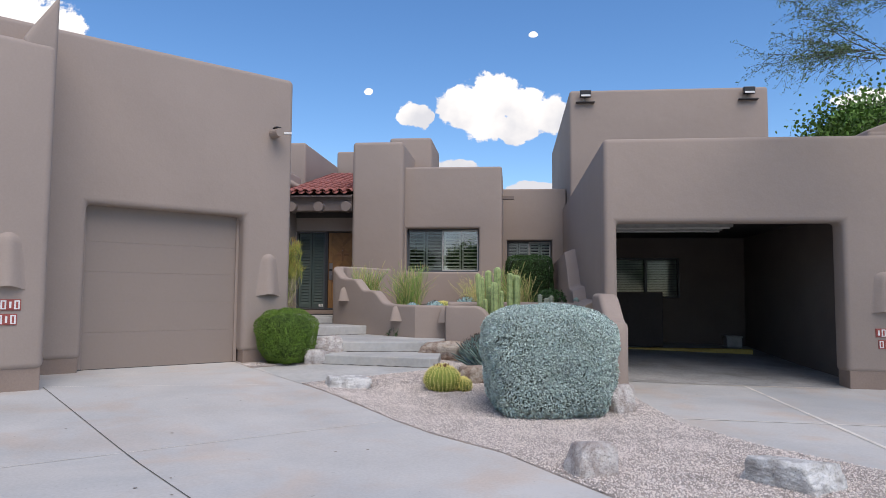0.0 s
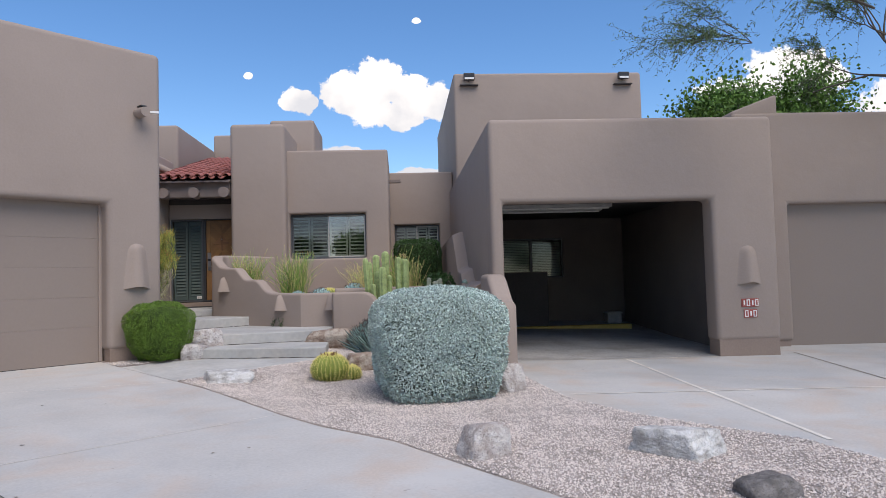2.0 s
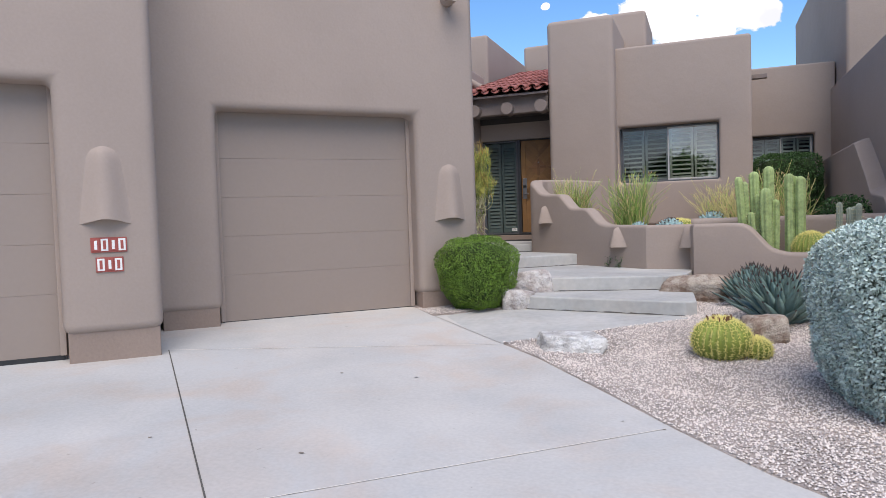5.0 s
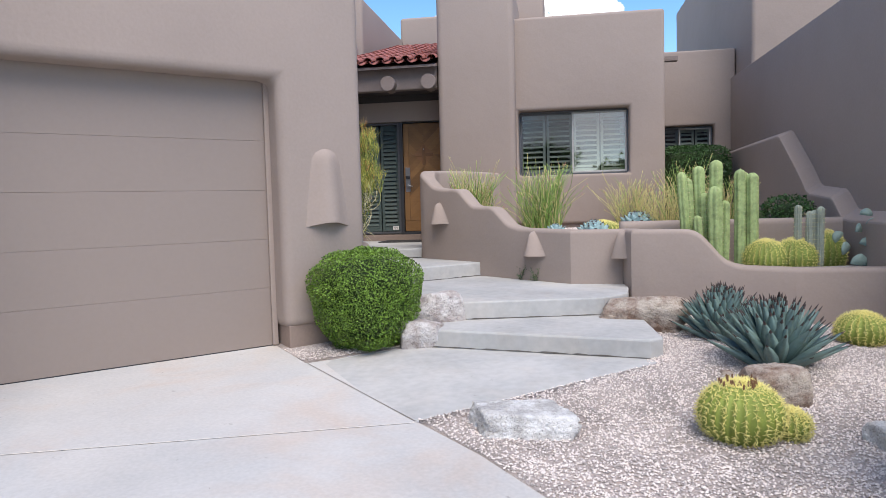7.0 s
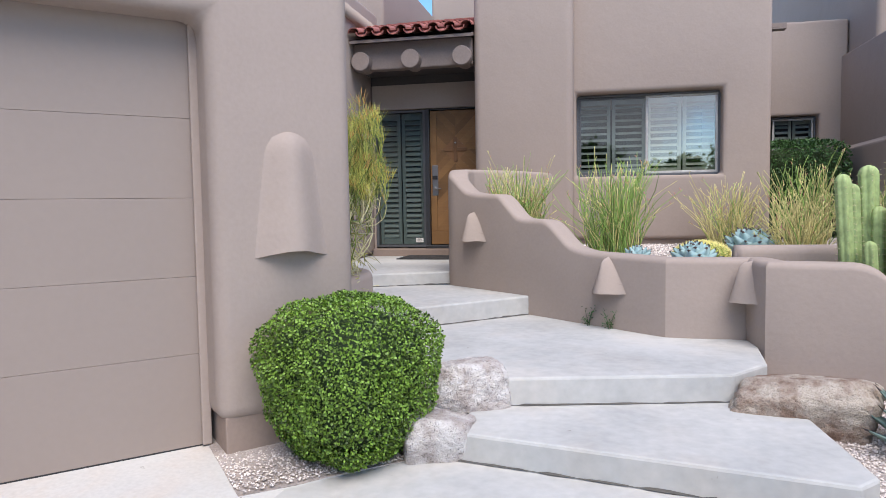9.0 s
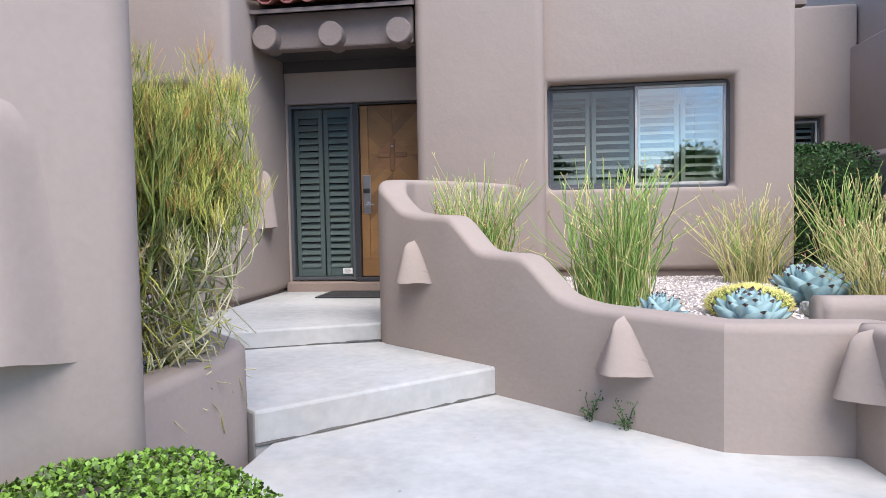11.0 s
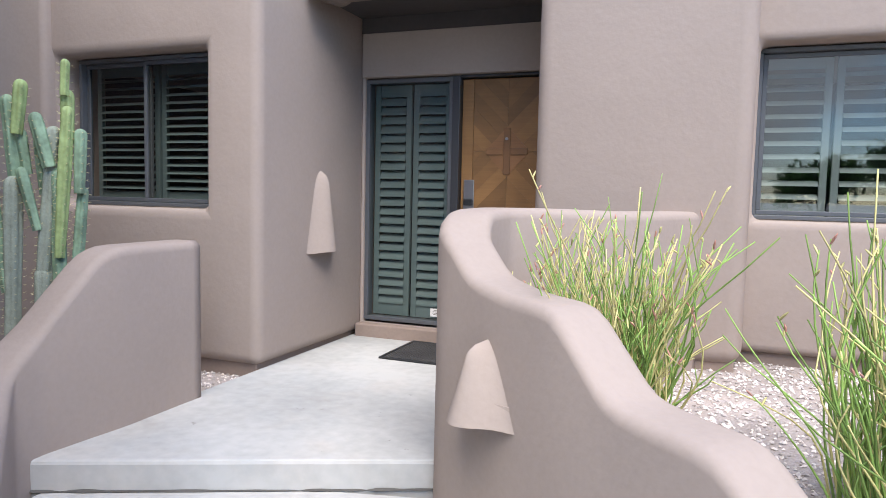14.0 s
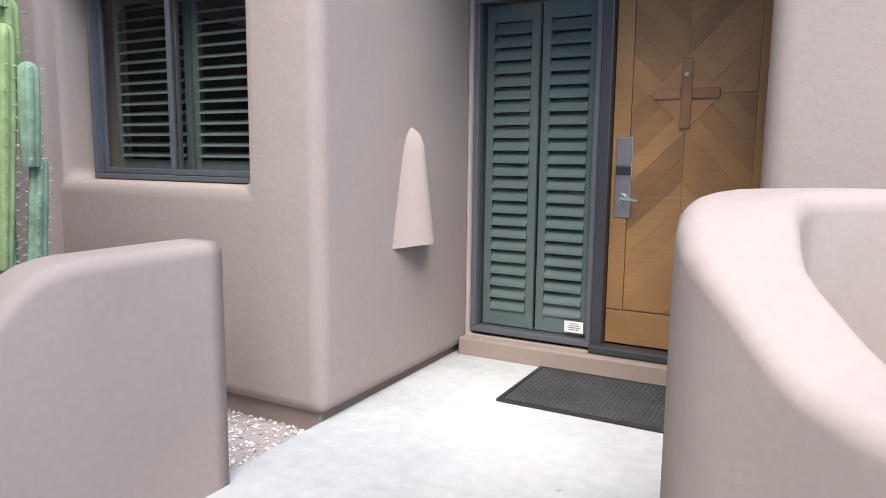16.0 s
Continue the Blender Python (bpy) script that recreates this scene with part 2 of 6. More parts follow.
# bush cores: shade between the leaves put into a dark colour
SILVER_DARK = material("silver_core_shade", (0.11, 0.135, 0.11), 0.9, 0.4, 6, 40, 0.2)
BOX = material("box_leaf", (0.115, 0.2, 0.026), 0.5, 0.65, 4, 40, 0.0, island=1.0, spec=0.4)
BOX_DARK = material("box_core_shade", (0.018, 0.035, 0.008), 0.9, 0.3, 6, 40, 0.2)
HEDGE = material("hedge_leaf", (0.035, 0.09, 0.022), 0.5, 0.5, 4, 40, 0.0, island=1.0, spec=0.4)
TREE_LEAF = material("tree_leaf", (0.09, 0.175, 0.03), 0.6, 0.4, 2, 40, 0.0, island=1.0, spec=0.3)
MESQUITE = material("mesquite_leaf", (0.115, 0.17, 0.065), 0.6, 0.35, 2, 40, 0.0, island=0.8, spec=0.3)
BARK = material("bark", (0.09, 0.075, 0.06), 0.95, 0.3, 6, 40, 0.6, dist=0.02)
AGAVE = material("agave_leaf", (0.15, 0.225, 0.205), 0.55, 0.2, 5, 30, 0.1, spec=0.35)
AGAVE_TIP = material("agave_spine", (0.06, 0.04, 0.035), 0.6, 0.2, 5, 30, 0.0)
AGAVE_BLUE = material("agave_blue_leaf", (0.28, 0.41, 0.42), 0.6, 0.15, 6, 30, 0.1, spec=0.3)
BARREL = material("barrel_skin", (0.2, 0.245, 0.05), 0.65, 0.2, 6, 40, 0.2, spec=0.3)
SPINE = material("barrel_spine", (0.74, 0.66, 0.24), 0.6, 0.15, 6, 40, 0.0)
WOOLLY = material("cactus_wool", (0.72, 0.62, 0.22), 0.95, 0.2, 20, 90, 0.5)
FLOWER_DRY = material("dry_flower", (0.16, 0.08, 0.04), 0.9, 0.3, 6, 40, 0.2)
COLUMN = material("cactus_skin", (0.28, 0.355, 0.15), 0.65, 0.38, 11, 30, 0.15, spec=0.3)
COLUMN_BLUE = material("cactus_blue_skin", (0.2, 0.285, 0.19), 0.65, 0.45, 7, 30, 0.2, spec=0.3)
COLUMN_GREY = material("cactus_grey_skin", (0.27, 0.30, 0.24), 0.85, 0.2, 9, 60, 0.5)
PAD = material("prickly_pad", (0.25, 0.33, 0.28), 0.7, 0.2, 5, 40, 0.15)
RUSH = material("rush_stem", (0.22, 0.335, 0.085), 0.6, 0.3, 4, 30, 0.0, island=1.0, spec=0.3)
RUSH_DRY = material("dry_rush_stem", (0.52, 0.46, 0.2), 0.7, 0.25, 4, 30, 0.0, island=0.9, spec=0.3)
BUD = material("rush_bud", (0.42, 0.20, 0.15), 0.7, 0.25, 4, 30, 0.0)
PENCIL_GREEN = material("pencil_green_stem", (0.17, 0.215, 0.05), 0.6, 0.4, 4, 30, 0.0, island=0.9, spec=0.3)
PENCIL_TIP = material("pencil_orange_tip", (0.5, 0.27, 0.09), 0.6, 0.3, 4, 30, 0.0, island=0.9, spec=0.3)
PENCIL = material("pencil_stem", (0.44, 0.42, 0.1), 0.6, 0.3, 4, 30, 0.0, island=0.9, spec=0.3)
PENCIL_OLD = material("pencil_old_stem", (0.52, 0.47, 0.28), 0.8, 0.25, 4, 30, 0.0, island=0.6)
STEEL = material("brushed_steel", (0.45, 0.45, 0.46), 0.35, 0.08, 4, 120, 0.05, metal=1.0)
BLACK = material("black_plastic", (0.02, 0.02, 0.022), 0.4, 0.1, 3, 30, 0)
RUBBER = material("mat_rubber", (0.035, 0.033, 0.033), 0.85, 0.3, 6, 80, 0.3)
WHITE = material("white_enamel", (0.75, 0.73, 0.70), 0.5, 0.06, 8, 60, 0)
RED_PLATE = material("red_plate", (0.32, 0.07, 0.055), 0.5, 0.1, 8, 60, 0)
YELLOW = material("yellow_kerb_paint", (0.5, 0.36, 0.09), 0.8, 0.2, 5, 40, 0.2)
ZINC = material("weathered_zinc", (0.45, 0.44, 0.42), 0.6, 0.2, 8, 60, 0.1, metal=0.4)


def wood_material(name, rgb):
    m = material(name, rgb, 0.5, 0.2, 3, 30, 0.12, dist=0.003, island=0.55)
    n, l = m.node_tree.nodes, m.node_tree.links
    co = n.new("ShaderNodeTexCoord")
    st = n.new("ShaderNodeMapping")
    st.inputs["Scale"].default_value = (3, 60, 60)
    l.new(co.outputs["Object"], st.inputs["Vector"])
    for t in [t for t in n if t.type == "TEX_NOISE"]:
        t.inputs["Distortion"].default_value = 0.6
    fine = [t for t in n if t.type == "TEX_NOISE"][1]
    fine.inputs["Scale"].default_value = 1.2
    info, tone_, mul = n.new("ShaderNodeObjectInfo"), n.new("ShaderNodeMapRange"), n.new("ShaderNodeMix")
    tone_.inputs["To Min"].default_value, tone_.inputs["To Max"].default_value = 0.72, 1.2
    l.new(info.outputs["Random"], tone_.inputs["Value"])
    mul.data_type, mul.blend_type = "RGBA", "MULTIPLY"
    mul.inputs["Factor"].default_value = 1.0
    base = n["Principled BSDF"].inputs["Base Color"]
    l.new(base.links[0].from_socket, mul.inputs["A"])
    l.new(tone_.outputs[0], mul.inputs["B"])
    l.new(mul.outputs["Result"], base)
    l.new(st.outputs[0], fine.inputs["Vector"])
    return m


WOOD = wood_material("door_oak", (0.255, 0.128, 0.046))
CARVED = wood_material("door_carving", (0.22, 0.105, 0.043))


def glass_material(name, tint, gloss):
    """Window glass: clear, with a mirror's share that grows at a slant."""
    m = bpy.data.materials.new(name)
    m.use_nodes = True
    n, l = m.node_tree.nodes, m.node_tree.links
    n.clear()
    out, mix = n.new("ShaderNodeOutputMaterial"), n.new("ShaderNodeMixShader")
    tr, gl, fr = n.new("ShaderNodeBsdfTransparent"), n.new("ShaderNodeBsdfGlossy"), n.new("ShaderNodeFresnel")
    tr.inputs["Color"].default_value = (*tint, 1)
    gl.inputs["Roughness"].default_value = 0.02
    fr.inputs["IOR"].default_value = gloss
    l.new(fr.outputs[0], mix.inputs[0])
    l.new(tr.outputs[0], mix.inputs[1])
    l.new(gl.outputs[0], mix.inputs[2])
    l.new(mix.outputs[0], out.inputs["Surface"])
    return m


GLASS = glass_material("window_glass", (0.8, 0.84, 0.84), 3.4)
GLASS_SCREEN = glass_material("screened_glass", (0.45, 0.5, 0.55), 1.9)
GLASS_DIM = glass_material("shaded_glass", (0.8, 0.85, 0.84), 1.5)


# ---------- builders ----------
R2 = math.sqrt(0.5)
DIAG = Matrix(((R2, R2, 0, 0), (R2, -R2, 0, 0), (0, 0, 1, 0), (0, 0, 0, 1)))


def linked(name, bm, mat, parent=None, label="", smooth=False):
    me = bpy.data.meshes.new(name)
    bm.to_mesh(me)
    bm.free()
    for f in me.polygons:
        f.use_smooth = smooth
    for m in mat if isinstance(mat, (list, tuple)) else [mat]:
        me.materials.append(m)
    ob = new(name, me)
    if parent:
        ob.parent = parent
    if label:
        ob["label"] = label
    return ob


def part(name, bm, mat, parent, label="", smooth=False):
    return linked(name, bm, mat, parent, label, smooth)


def wall_mesh(us, zs, v0, v1, holes=(), soft=0.05, seg=3, tf=None):
    """A wall in its own axes: u along, v through, z up; us and zs its ends; holes (u0, u1, z0, z1) go right through."""
    cu = sorted({*us, *(c for h in holes for c in h[:2])})
    cz = sorted({*zs, *(c for h in holes for c in h[2:])})
    cu = [c for c in cu if us[0] <= c <= us[1]]
    cz = [c for c in cz if zs[0] <= c <= zs[1]]
    solid = {}
    for i in range(len(cu) - 1):
        for j in range(len(cz) - 1):
            mu, mz = (cu[i] + cu[i + 1]) / 2, (cz[j] + cz[j + 1]) / 2
            solid[i, j] = not any(h[0] < mu < h[1] and h[2] < mz < h[3] for h in holes)
    bm = bmesh.new()
    vs = {}

    def vert(i, k, j):
        if (i, k, j) not in vs:
            vs[i, k, j] = bm.verts.new((cu[i], (v0, v1)[k], cz[j]))
        return vs[i, k, j]

    for (i, j), yes in solid.items():
        if not yes:
            continue
        bm.faces.new([vert(i, 0, j), vert(i + 1, 0, j), vert(i + 1, 0, j + 1), vert(i, 0, j + 1)])
        bm.faces.new([vert(i, 1, j + 1), vert(i + 1, 1, j + 1), vert(i + 1, 1, j), vert(i, 1, j)])
        for di, dj, a, b in ((-1, 0, (i, j), (i, j + 1)), (1, 0, (i + 1, j), (i + 1, j + 1)), (0, -1, (i, j), (i + 1, j)), (0, 1, (i, j + 1), (i + 1, j + 1))):
            if not solid.get((i + di, j + dj), False):
                bm.faces.new([vert(a[0], 0, a[1]), vert(b[0], 0, b[1]), vert(b[0], 1, b[1]), vert(a[0], 1, a[1])])
    bmesh.ops.recalc_face_normals(bm, faces=bm.faces)
    if soft:
        sharp = [e for e in bm.edges if len(e.link_faces) == 2 and e.calc_face_angle(0) > 0.5]
        bmesh.ops.bevel(bm, geom=sharp, offset=soft, segments=seg, profile=0.5, affect="EDGES", clamp_overlap=True)
    if tf is not None:
        bm.transform(tf)
        if tf.to_3x3().determinant() < 0:
            bmesh.ops.reverse_faces(bm, faces=bm.faces)
    return bm


def prism(points, z0, z1, soft=0.0, seg=2):
    """An upright prism over a plan."""
    bm = bmesh.new()
    zz = lambda z, n: [z] * n if not isinstance(z, (list, tuple)) else z
    a, b = zz(z0, len(points)), zz(z1, len(points))
    lo = [bm.verts.new((x, y, z)) for (x, y), z in zip(points, a)]
    hi = [bm.verts.new((x, y, z)) for (x, y), z in zip(points, b)]
    bm.faces.new(lo[::-1])
    bm.faces.new(hi)
    for k in range(len(points)):
        n = (k + 1) % len(points)
        bm.faces.new([lo[k], lo[n], hi[n], hi[k]])
    bmesh.ops.recalc_face_normals(bm, faces=bm.faces)
    if soft:
        bmesh.ops.bevel(bm, geom=[e for e in bm.edges if e.calc_face_angle(0) > 0.3], offset=soft, segments=seg, profile=0.5, affect="EDGES", clamp_overlap=True)
    return bm


def blob(center, size, rough=0.15, sub=3, seed=0, flat=0.0):
    bm = bmesh.new()
    bmesh.ops.create_icosphere(bm, subdivisions=sub, radius=1)
    for v in bm.verts:
        k = 1 + rough * noise.fractal(v.co * 1.3 + Vector((seed * 7.1, seed, 3)), 1.0, 2.0, 4)
        c = v.co * k
        v.co = Vector((c.x * size[0], c.y * size[1], max(c.z, -flat) * size[2])) + Vector(center)
    return bm


# ---------- ground ----------
GC = 8.45 * R2  # how far the garage front lies from the diagonal through the origin


def structure(name, bm, mat, label, smooth=False):
    return tagged(linked(name, bm, mat, smooth=smooth), label, kind="structure")


def thing(name, label, category, group="", at=(0, 0, 0), turn=0):
    ob = tagged(new(name), label, category, group)
    ob.matrix_basis = pose(*at, 0, 0, turn)
    ob.empty_display_size = 0.1
    return ob


def smooth_step(a, b, x):
    t = min(max((x - a) / (b - a), 0), 1)
    return t * t * (3 - 2 * t)


def ground_z(x, y):
    d = (x - y) * R2 + GC
    return 0.2 - 0.045 * min(max(d, -1), 5) - 0.012 * min(max(d - 5, 0), 9)


def box_bm(x0, x1, y0, y1, z0, z1, soft=0.0, seg=2):
    return wall_mesh((x0, x1), (z0, z1), y0, y1, (), soft, seg)


def tilted_sheet(points, lift, step=0.25, height=ground_z):
    """A flat sheet over a plan that follows the ground, cut into a fine net."""
    bm = bmesh.new()
    f = bm.faces.new([bm.verts.new((x, y, 0)) for x, y in points])
    xs, ys = [p[0] for p in points], [p[1] for p in points]
    for lo, hi, ax in ((min(xs), max(xs), 0), (min(ys), max(ys), 1)):
        k = lo + step
        while k < hi:
            co, no = [0, 0, 0], [0, 0, 0]
            co[ax], no[ax] = k, 1
            bmesh.ops.bisect_plane(bm, geom=bm.verts[:] + bm.edges[:] + bm.faces[:], plane_co=co, plane_no=no)
            k += step
    for v in bm.verts:
        v.co.z = height(v.co.x, v.co.y) + lift
    bmesh.ops.recalc_face_normals(bm, faces=bm.faces)
    if sum(f.normal.z for f in bm.faces) < 0:
        bmesh.ops.reverse_faces(bm, faces=bm.faces)
    return bm


bm = bmesh.new()
bmesh.ops.create_grid(bm, x_segments=120, y_segments=120, size=30)
far = bmesh.ops.create_grid(bm, x_segments=4, y_segments=4, size=2500)["verts"]
for v in far:
    v.co.z -= 0.6
for v in bm.verts:
    if v not in far:
        v.co.z = ground_z(v.co.x, v.co.y)
structure("ground", bm, DRIVE, "pale grey broom-finished concrete drive with worn stains", True)

BED = [(-1.17, 4.03), (-0.72, 3.57), (-0.03, 2.71), (1.0, 1.39), (1.7, 0.7), (2.3, -0.24), (2.85, -1.05), (3.3, -2.0), (4.3, -2.4), (5.2, -1.7), (5.3, -0.49),
       (5.07, 0.28), (4.57, 0.86), (4.1, 1.44), (3.65, 2.46), (3.43, 4.5), (3.3, 7.3), (0.5, 8.0), (0.3, 6.2), (0.45, 5.35)]


def bed_z(x, y):
    return ground_z(x, y) + 0.11 * smooth_step(3.6, 6.0, y)


def skirted(bm, down=0.15):
    """Turns the sheet's rim down into the ground."""
    rim = [e for e in bm.edges if len(e.link_faces) == 1]
    for v in [g for g in bmesh.ops.extrude_edge_only(bm, edges=rim)["geom"] if isinstance(g, bmesh.types.BMVert)]:
        v.co.z -= down
    return bm


structure("gravel_bed", skirted(tilted_sheet(BED, 0.008, 0.3, bed_z)), GRAVEL, "bed of fine pinkish-grey desert gravel", True)


def inside(x, y, poly):
    odd = False
    for k in range(len(poly)):
        (ax, ay), (bx, by) = poly[k - 1], poly[k]
        if (ay > y) != (by > y) and x < (bx - ax) * (y - ay) / (by - ay) + ax:
            odd = not odd
    return odd


def pebbles(name, poly, height, per_m2, size, label, seed):
    """Loose stones, squashed eight-sided lumps, over a plan."""
    rng = np.random.default_rng(seed)
    xs, ys = [p[0] for p in poly], [p[1] for p in poly]
    n = int((max(xs) - min(xs)) * (max(ys) - min(ys)) * per_m2)
    px, py = rng.uniform(min(xs), max(xs), n), rng.uniform(min(ys), max(ys), n)
    keep = [k for k in range(n) if inside(px[k], py[k], poly)]
    base = np.array([(1, 0, 0), (-1, 0, 0), (0, 1, 0), (0, -1, 0), (0, 0, 1), (0, 0, -1)], float)
    tri = np.array([(0, 2, 4), (2, 1, 4), (1, 3, 4), (3, 0, 4), (2, 0, 5), (1, 2, 5), (3, 1, 5), (0, 3, 5)])
    m = len(keep)
    rad = size * rng.uniform(0.55, 1.25, (m, 1, 1))
    pts = base[None] * rad * rng.uniform(0.6, 1.2, (m, 6, 1)) * np.array([1, 1, 0.75])
    ang = rng.uniform(0, 6.28, m)
    ca, sa = np.cos(ang)[:, None], np.sin(ang)[:, None]
    tl = rng.uniform(-0.4, 0.4, (m, 1))
    x, y, z = pts[..., 0] * ca - pts[..., 1] * sa, pts[..., 0] * sa + pts[..., 1] * ca, pts[..., 2] + pts[..., 0] * tl
    gz = np.array([height(px[k], py[k]) for k in keep])
    co = np.stack([x + px[keep][:, None], y + py[keep][:, None], z + gz[:, None] + size * 0.35], -1).reshape(-1, 3)
    faces = (tri[None] + 6 * np.arange(m)[:, None, None]).reshape(-1, 3)
    me = bpy.data.meshes.new(name)
    me.from_pydata(co.tolist(), [], faces.tolist())
    me.materials.append(PEBBLE)
    return tagged(new(name, me), label, "gravel", kind="stuff")


pebbles("gravel", BED, lambda x, y: bed_z(x, y) + 0.012, 4000, 0.0094, "loose crushed pinkish-grey desert gravel", 3)


def joint(name, a, b, wide, mat, label, lift=0.004):
    d = (Vector(b) - Vector(a)).normalized()
    n = Vector((-d.y, d.x)) * wide / 2
    p, q = Vector(a), Vector(b)
    return structure(name, tilted_sheet([tuple(p - n), tuple(q - n), tuple(q + n), tuple(p + n)], lift, 0.5), mat, label)


joint("joint_1", (-4.2, 2.8), (3.3, -4.63), 0.01, JOINT, "dark felt expansion joint in the concrete")
joint("joint_2", (-4.7, -2.78), (0.45, 2.0), 0.008, SEAL, "pale hairline saw cut in the concrete")
joint("joint_3", (-1.2, 4.02), (-5.2, 2.4), 0.009, SEAL, "pale hairline saw cut in the concrete")
joint("joint_4", (-1.2, 4.05), (-2.4, 5.29), 0.007, JOINT2, "narrow joint between drive and walk")
joint("joint_5", (5.46, 5.85), (5.3, 0.25), 0.05, SEAL, "pale patched crack in the concrete")
joint("joint_6", (3.75, 2.74), (14, 2.4), 0.03, SEAL, "pale sawn joint in the concrete")
joint("joint_7", (8.5, 6.2), (7.4, 0.4), 0.03, JOINT2, "narrow joint in the concrete")
joint("joint_8", (3.45, 5.93), (7.0, 5.86), 0.04, SEAL, "pale joint across the carport mouth")
rng0 = random.Random(4)
for k in range(26):
    x, y = rng0.uniform(-3.2, 1.0), rng0.uniform(-2.5, 3.2)
    if not inside(x, y, BED):
        bm = bmesh.new()
        r = rng0.uniform(0.008, 0.02)
        vs = [bm.verts.new((x + r * rng0.uniform(0.6, 1.3) * math.cos(a), y + 0.7 * r * rng0.uniform(0.6, 1.3) * math.sin(a), ground_z(x, y) + 0.004)) for a in (0.2, 1.2, 2.4, 3.6, 4.9, 5.7)]
        bm.faces.new(vs)
        tagged(linked("leaf_scrap", bm, JOINT2), "small dry leaf scrap on the drive", "leaf litter", "leaf scraps on the drive")

# ---------- steps and walk ----------


def slab(name, pts, z0, z1, label, soft=0.018):
    return structure(name, prism(pts, z0, z1, soft), CONCRETE, label)


slab("walk", [(-1.19, 4.04), (0.52, 5.4), (0.58, 6.8), (-1.3, 6.6), (-1.5, 6.1), (-2.1, 5.58), (-2.4, 5.3)], -0.2, [0.102, 0.2, 0.21, 0.22, 0.2, 0.185, 0.17], "pale concrete walk leading to the steps")
slab("step_1", [(-1.42, 5.92), (0.48, 5.5), (0.6, 5.62), (0.54, 6.74), (0.1, 7.1), (-1.42, 6.9)], 0.0, 0.36, "broad pale concrete step with a rounded edge")
slab("step_2", [(-1.29, 6.44), (0.19, 6.77), (0.46, 7.1), (0.55, 7.9), (-0.1, 8.05), (-1.2, 9.1), (-2.42, 8.0), (-2.42, 7.0)], 0.1, 0.54, "broad pale concrete step below the planter wall")
slab("step_3", [(-2.48, 7.82), (-1.22, 9.03), (-2.15, 9.85), (-3.9, 9.4), (-3.9, 9.1)], 0.3, 0.725, "pale concrete step with a chipped lower edge")
slab("porch", [(-4.0, 9.1), (-2.2, 9.93), (-2.15, 12.5), (-4.02, 12.5)], 0.3, 0.87, "pale concrete entry porch")



def seam(name, rows, seed, label, wide=0.011):
    """A dark, broken joint along the foot of a riser; rows (x, y, z)."""
    rng = random.Random(seed)
    bm = bmesh.new()
    for a, b in zip(rows, rows[1:]):
        a, b = Vector(a), Vector(b)
        n = max(3, int((b - a).length / 0.05))
        side = Vector((b.y - a.y, a.x - b.x, 0)).normalized()
        last = None
        for i in range(n + 1):
            p = a.lerp(b, i / n)
            w = wide * (0.35 + 1.1 * abs(noise.noise(Vector((p.x * 5, p.y * 5, seed))))) if rng.random() > 0.1 else 0.001
            u = [bm.verts.new(p + side * d + Vector((0, 0, z))) for d, z in ((-0.02, 0.004 + w), (0.004, 0.004 + w), (0.004 + w, 0.004), (-0.02, 0.004))]
            if last:
                for j in range(4):
                    bm.faces.new([last[j], last[(j + 1) % 4], u[(j + 1) % 4], u[j]])
            last = u
    bmesh.ops.recalc_face_normals(bm, faces=bm.faces)
    return structure(name, bm, JOINT, label)


seam("joint_9", [(-1.42, 5.92, 0.198), (-0.5, 5.717, 0.2), (0.48, 5.5, 0.2)], 1, "dark cracked joint at the foot of a step")
seam("joint_10", [(-1.29, 6.44, 0.36), (0.19, 6.77, 0.36), (0.46, 7.1, 0.36)], 2, "dark cracked joint at the foot of a step")
seam("joint_11", [(-2.48, 7.82, 0.54), (-1.22, 9.03, 0.54)], 3, "dark cracked joint at the foot of a step")
seam("joint_12", [(-4.0, 9.1, 0.725), (-2.2, 9.93, 0.725)], 4, "dark cracked joint at the foot of the porch")

# ---------- stucco masses ----------


def mass(name, us, zs, v0, v1, label, holes=(), soft=0.07, tf=None, lip=0.0, mat=None):
    """A stucco block; lip: height of a set-back foot below it."""
    ob = structure(name, wall_mesh(us, (zs[0] + lip, zs[1]), v0, v1, holes, soft, 4, tf), mat or STUCCO, label, True)
    return ob


def foot(us, zs, v0, v1, tf=None, n=[0]):
    n[0] += 1
    bm = wall_mesh(us, zs, v0, v1, (), 0.01, 2, tf)
    return structure("plinth_%d" % n[0], bm, FOOT, "set-back brown stucco foot of the wall")


STC = "taupe stucco wall with soft rounded edges"
# garage, set at 45 degrees
mass("wall_garage", (-3.0, 2.96), (0.39, 5.24), -GC, -GC - 6, STC, [(-0.35, 2.09, -1, 2.7)], 0.09, DIAG)
foot((2.13, 2.92), (-0.1, 0.42), -GC - 0.03, -GC - 0.4, DIAG)
foot((-1.0, -0.39), (-0.1, 0.42), -GC - 0.03, -GC - 0.4, DIAG)
FV = -GC + 1.25
mass("wall_garage_front", (-10, -1.03), (0.4, 4.57), FV, FV - 6, STC, [(-4.9, -1.87, -1, 2.68)], 0.09, DIAG)
foot((-1.83, -1.06), (-0.1, 0.43), FV - 0.04, FV - 0.4, DIAG)
# the sloping fin on the corner
bm = prism([(-1.42, FV - 0.02), (-1.03, FV - 0.02), (-1.03, FV - 3), (-1.42, FV - 3)], 4.4, [4.6, 5.25, 5.25, 4.6], 0.05, 3)
bm.transform(DIAG)
bmesh.ops.recalc_face_normals(bm, faces=bm.faces)
structure("parapet_fin_1", bm, STUCCO, "sloping stucco fin on the parapet corner", True)

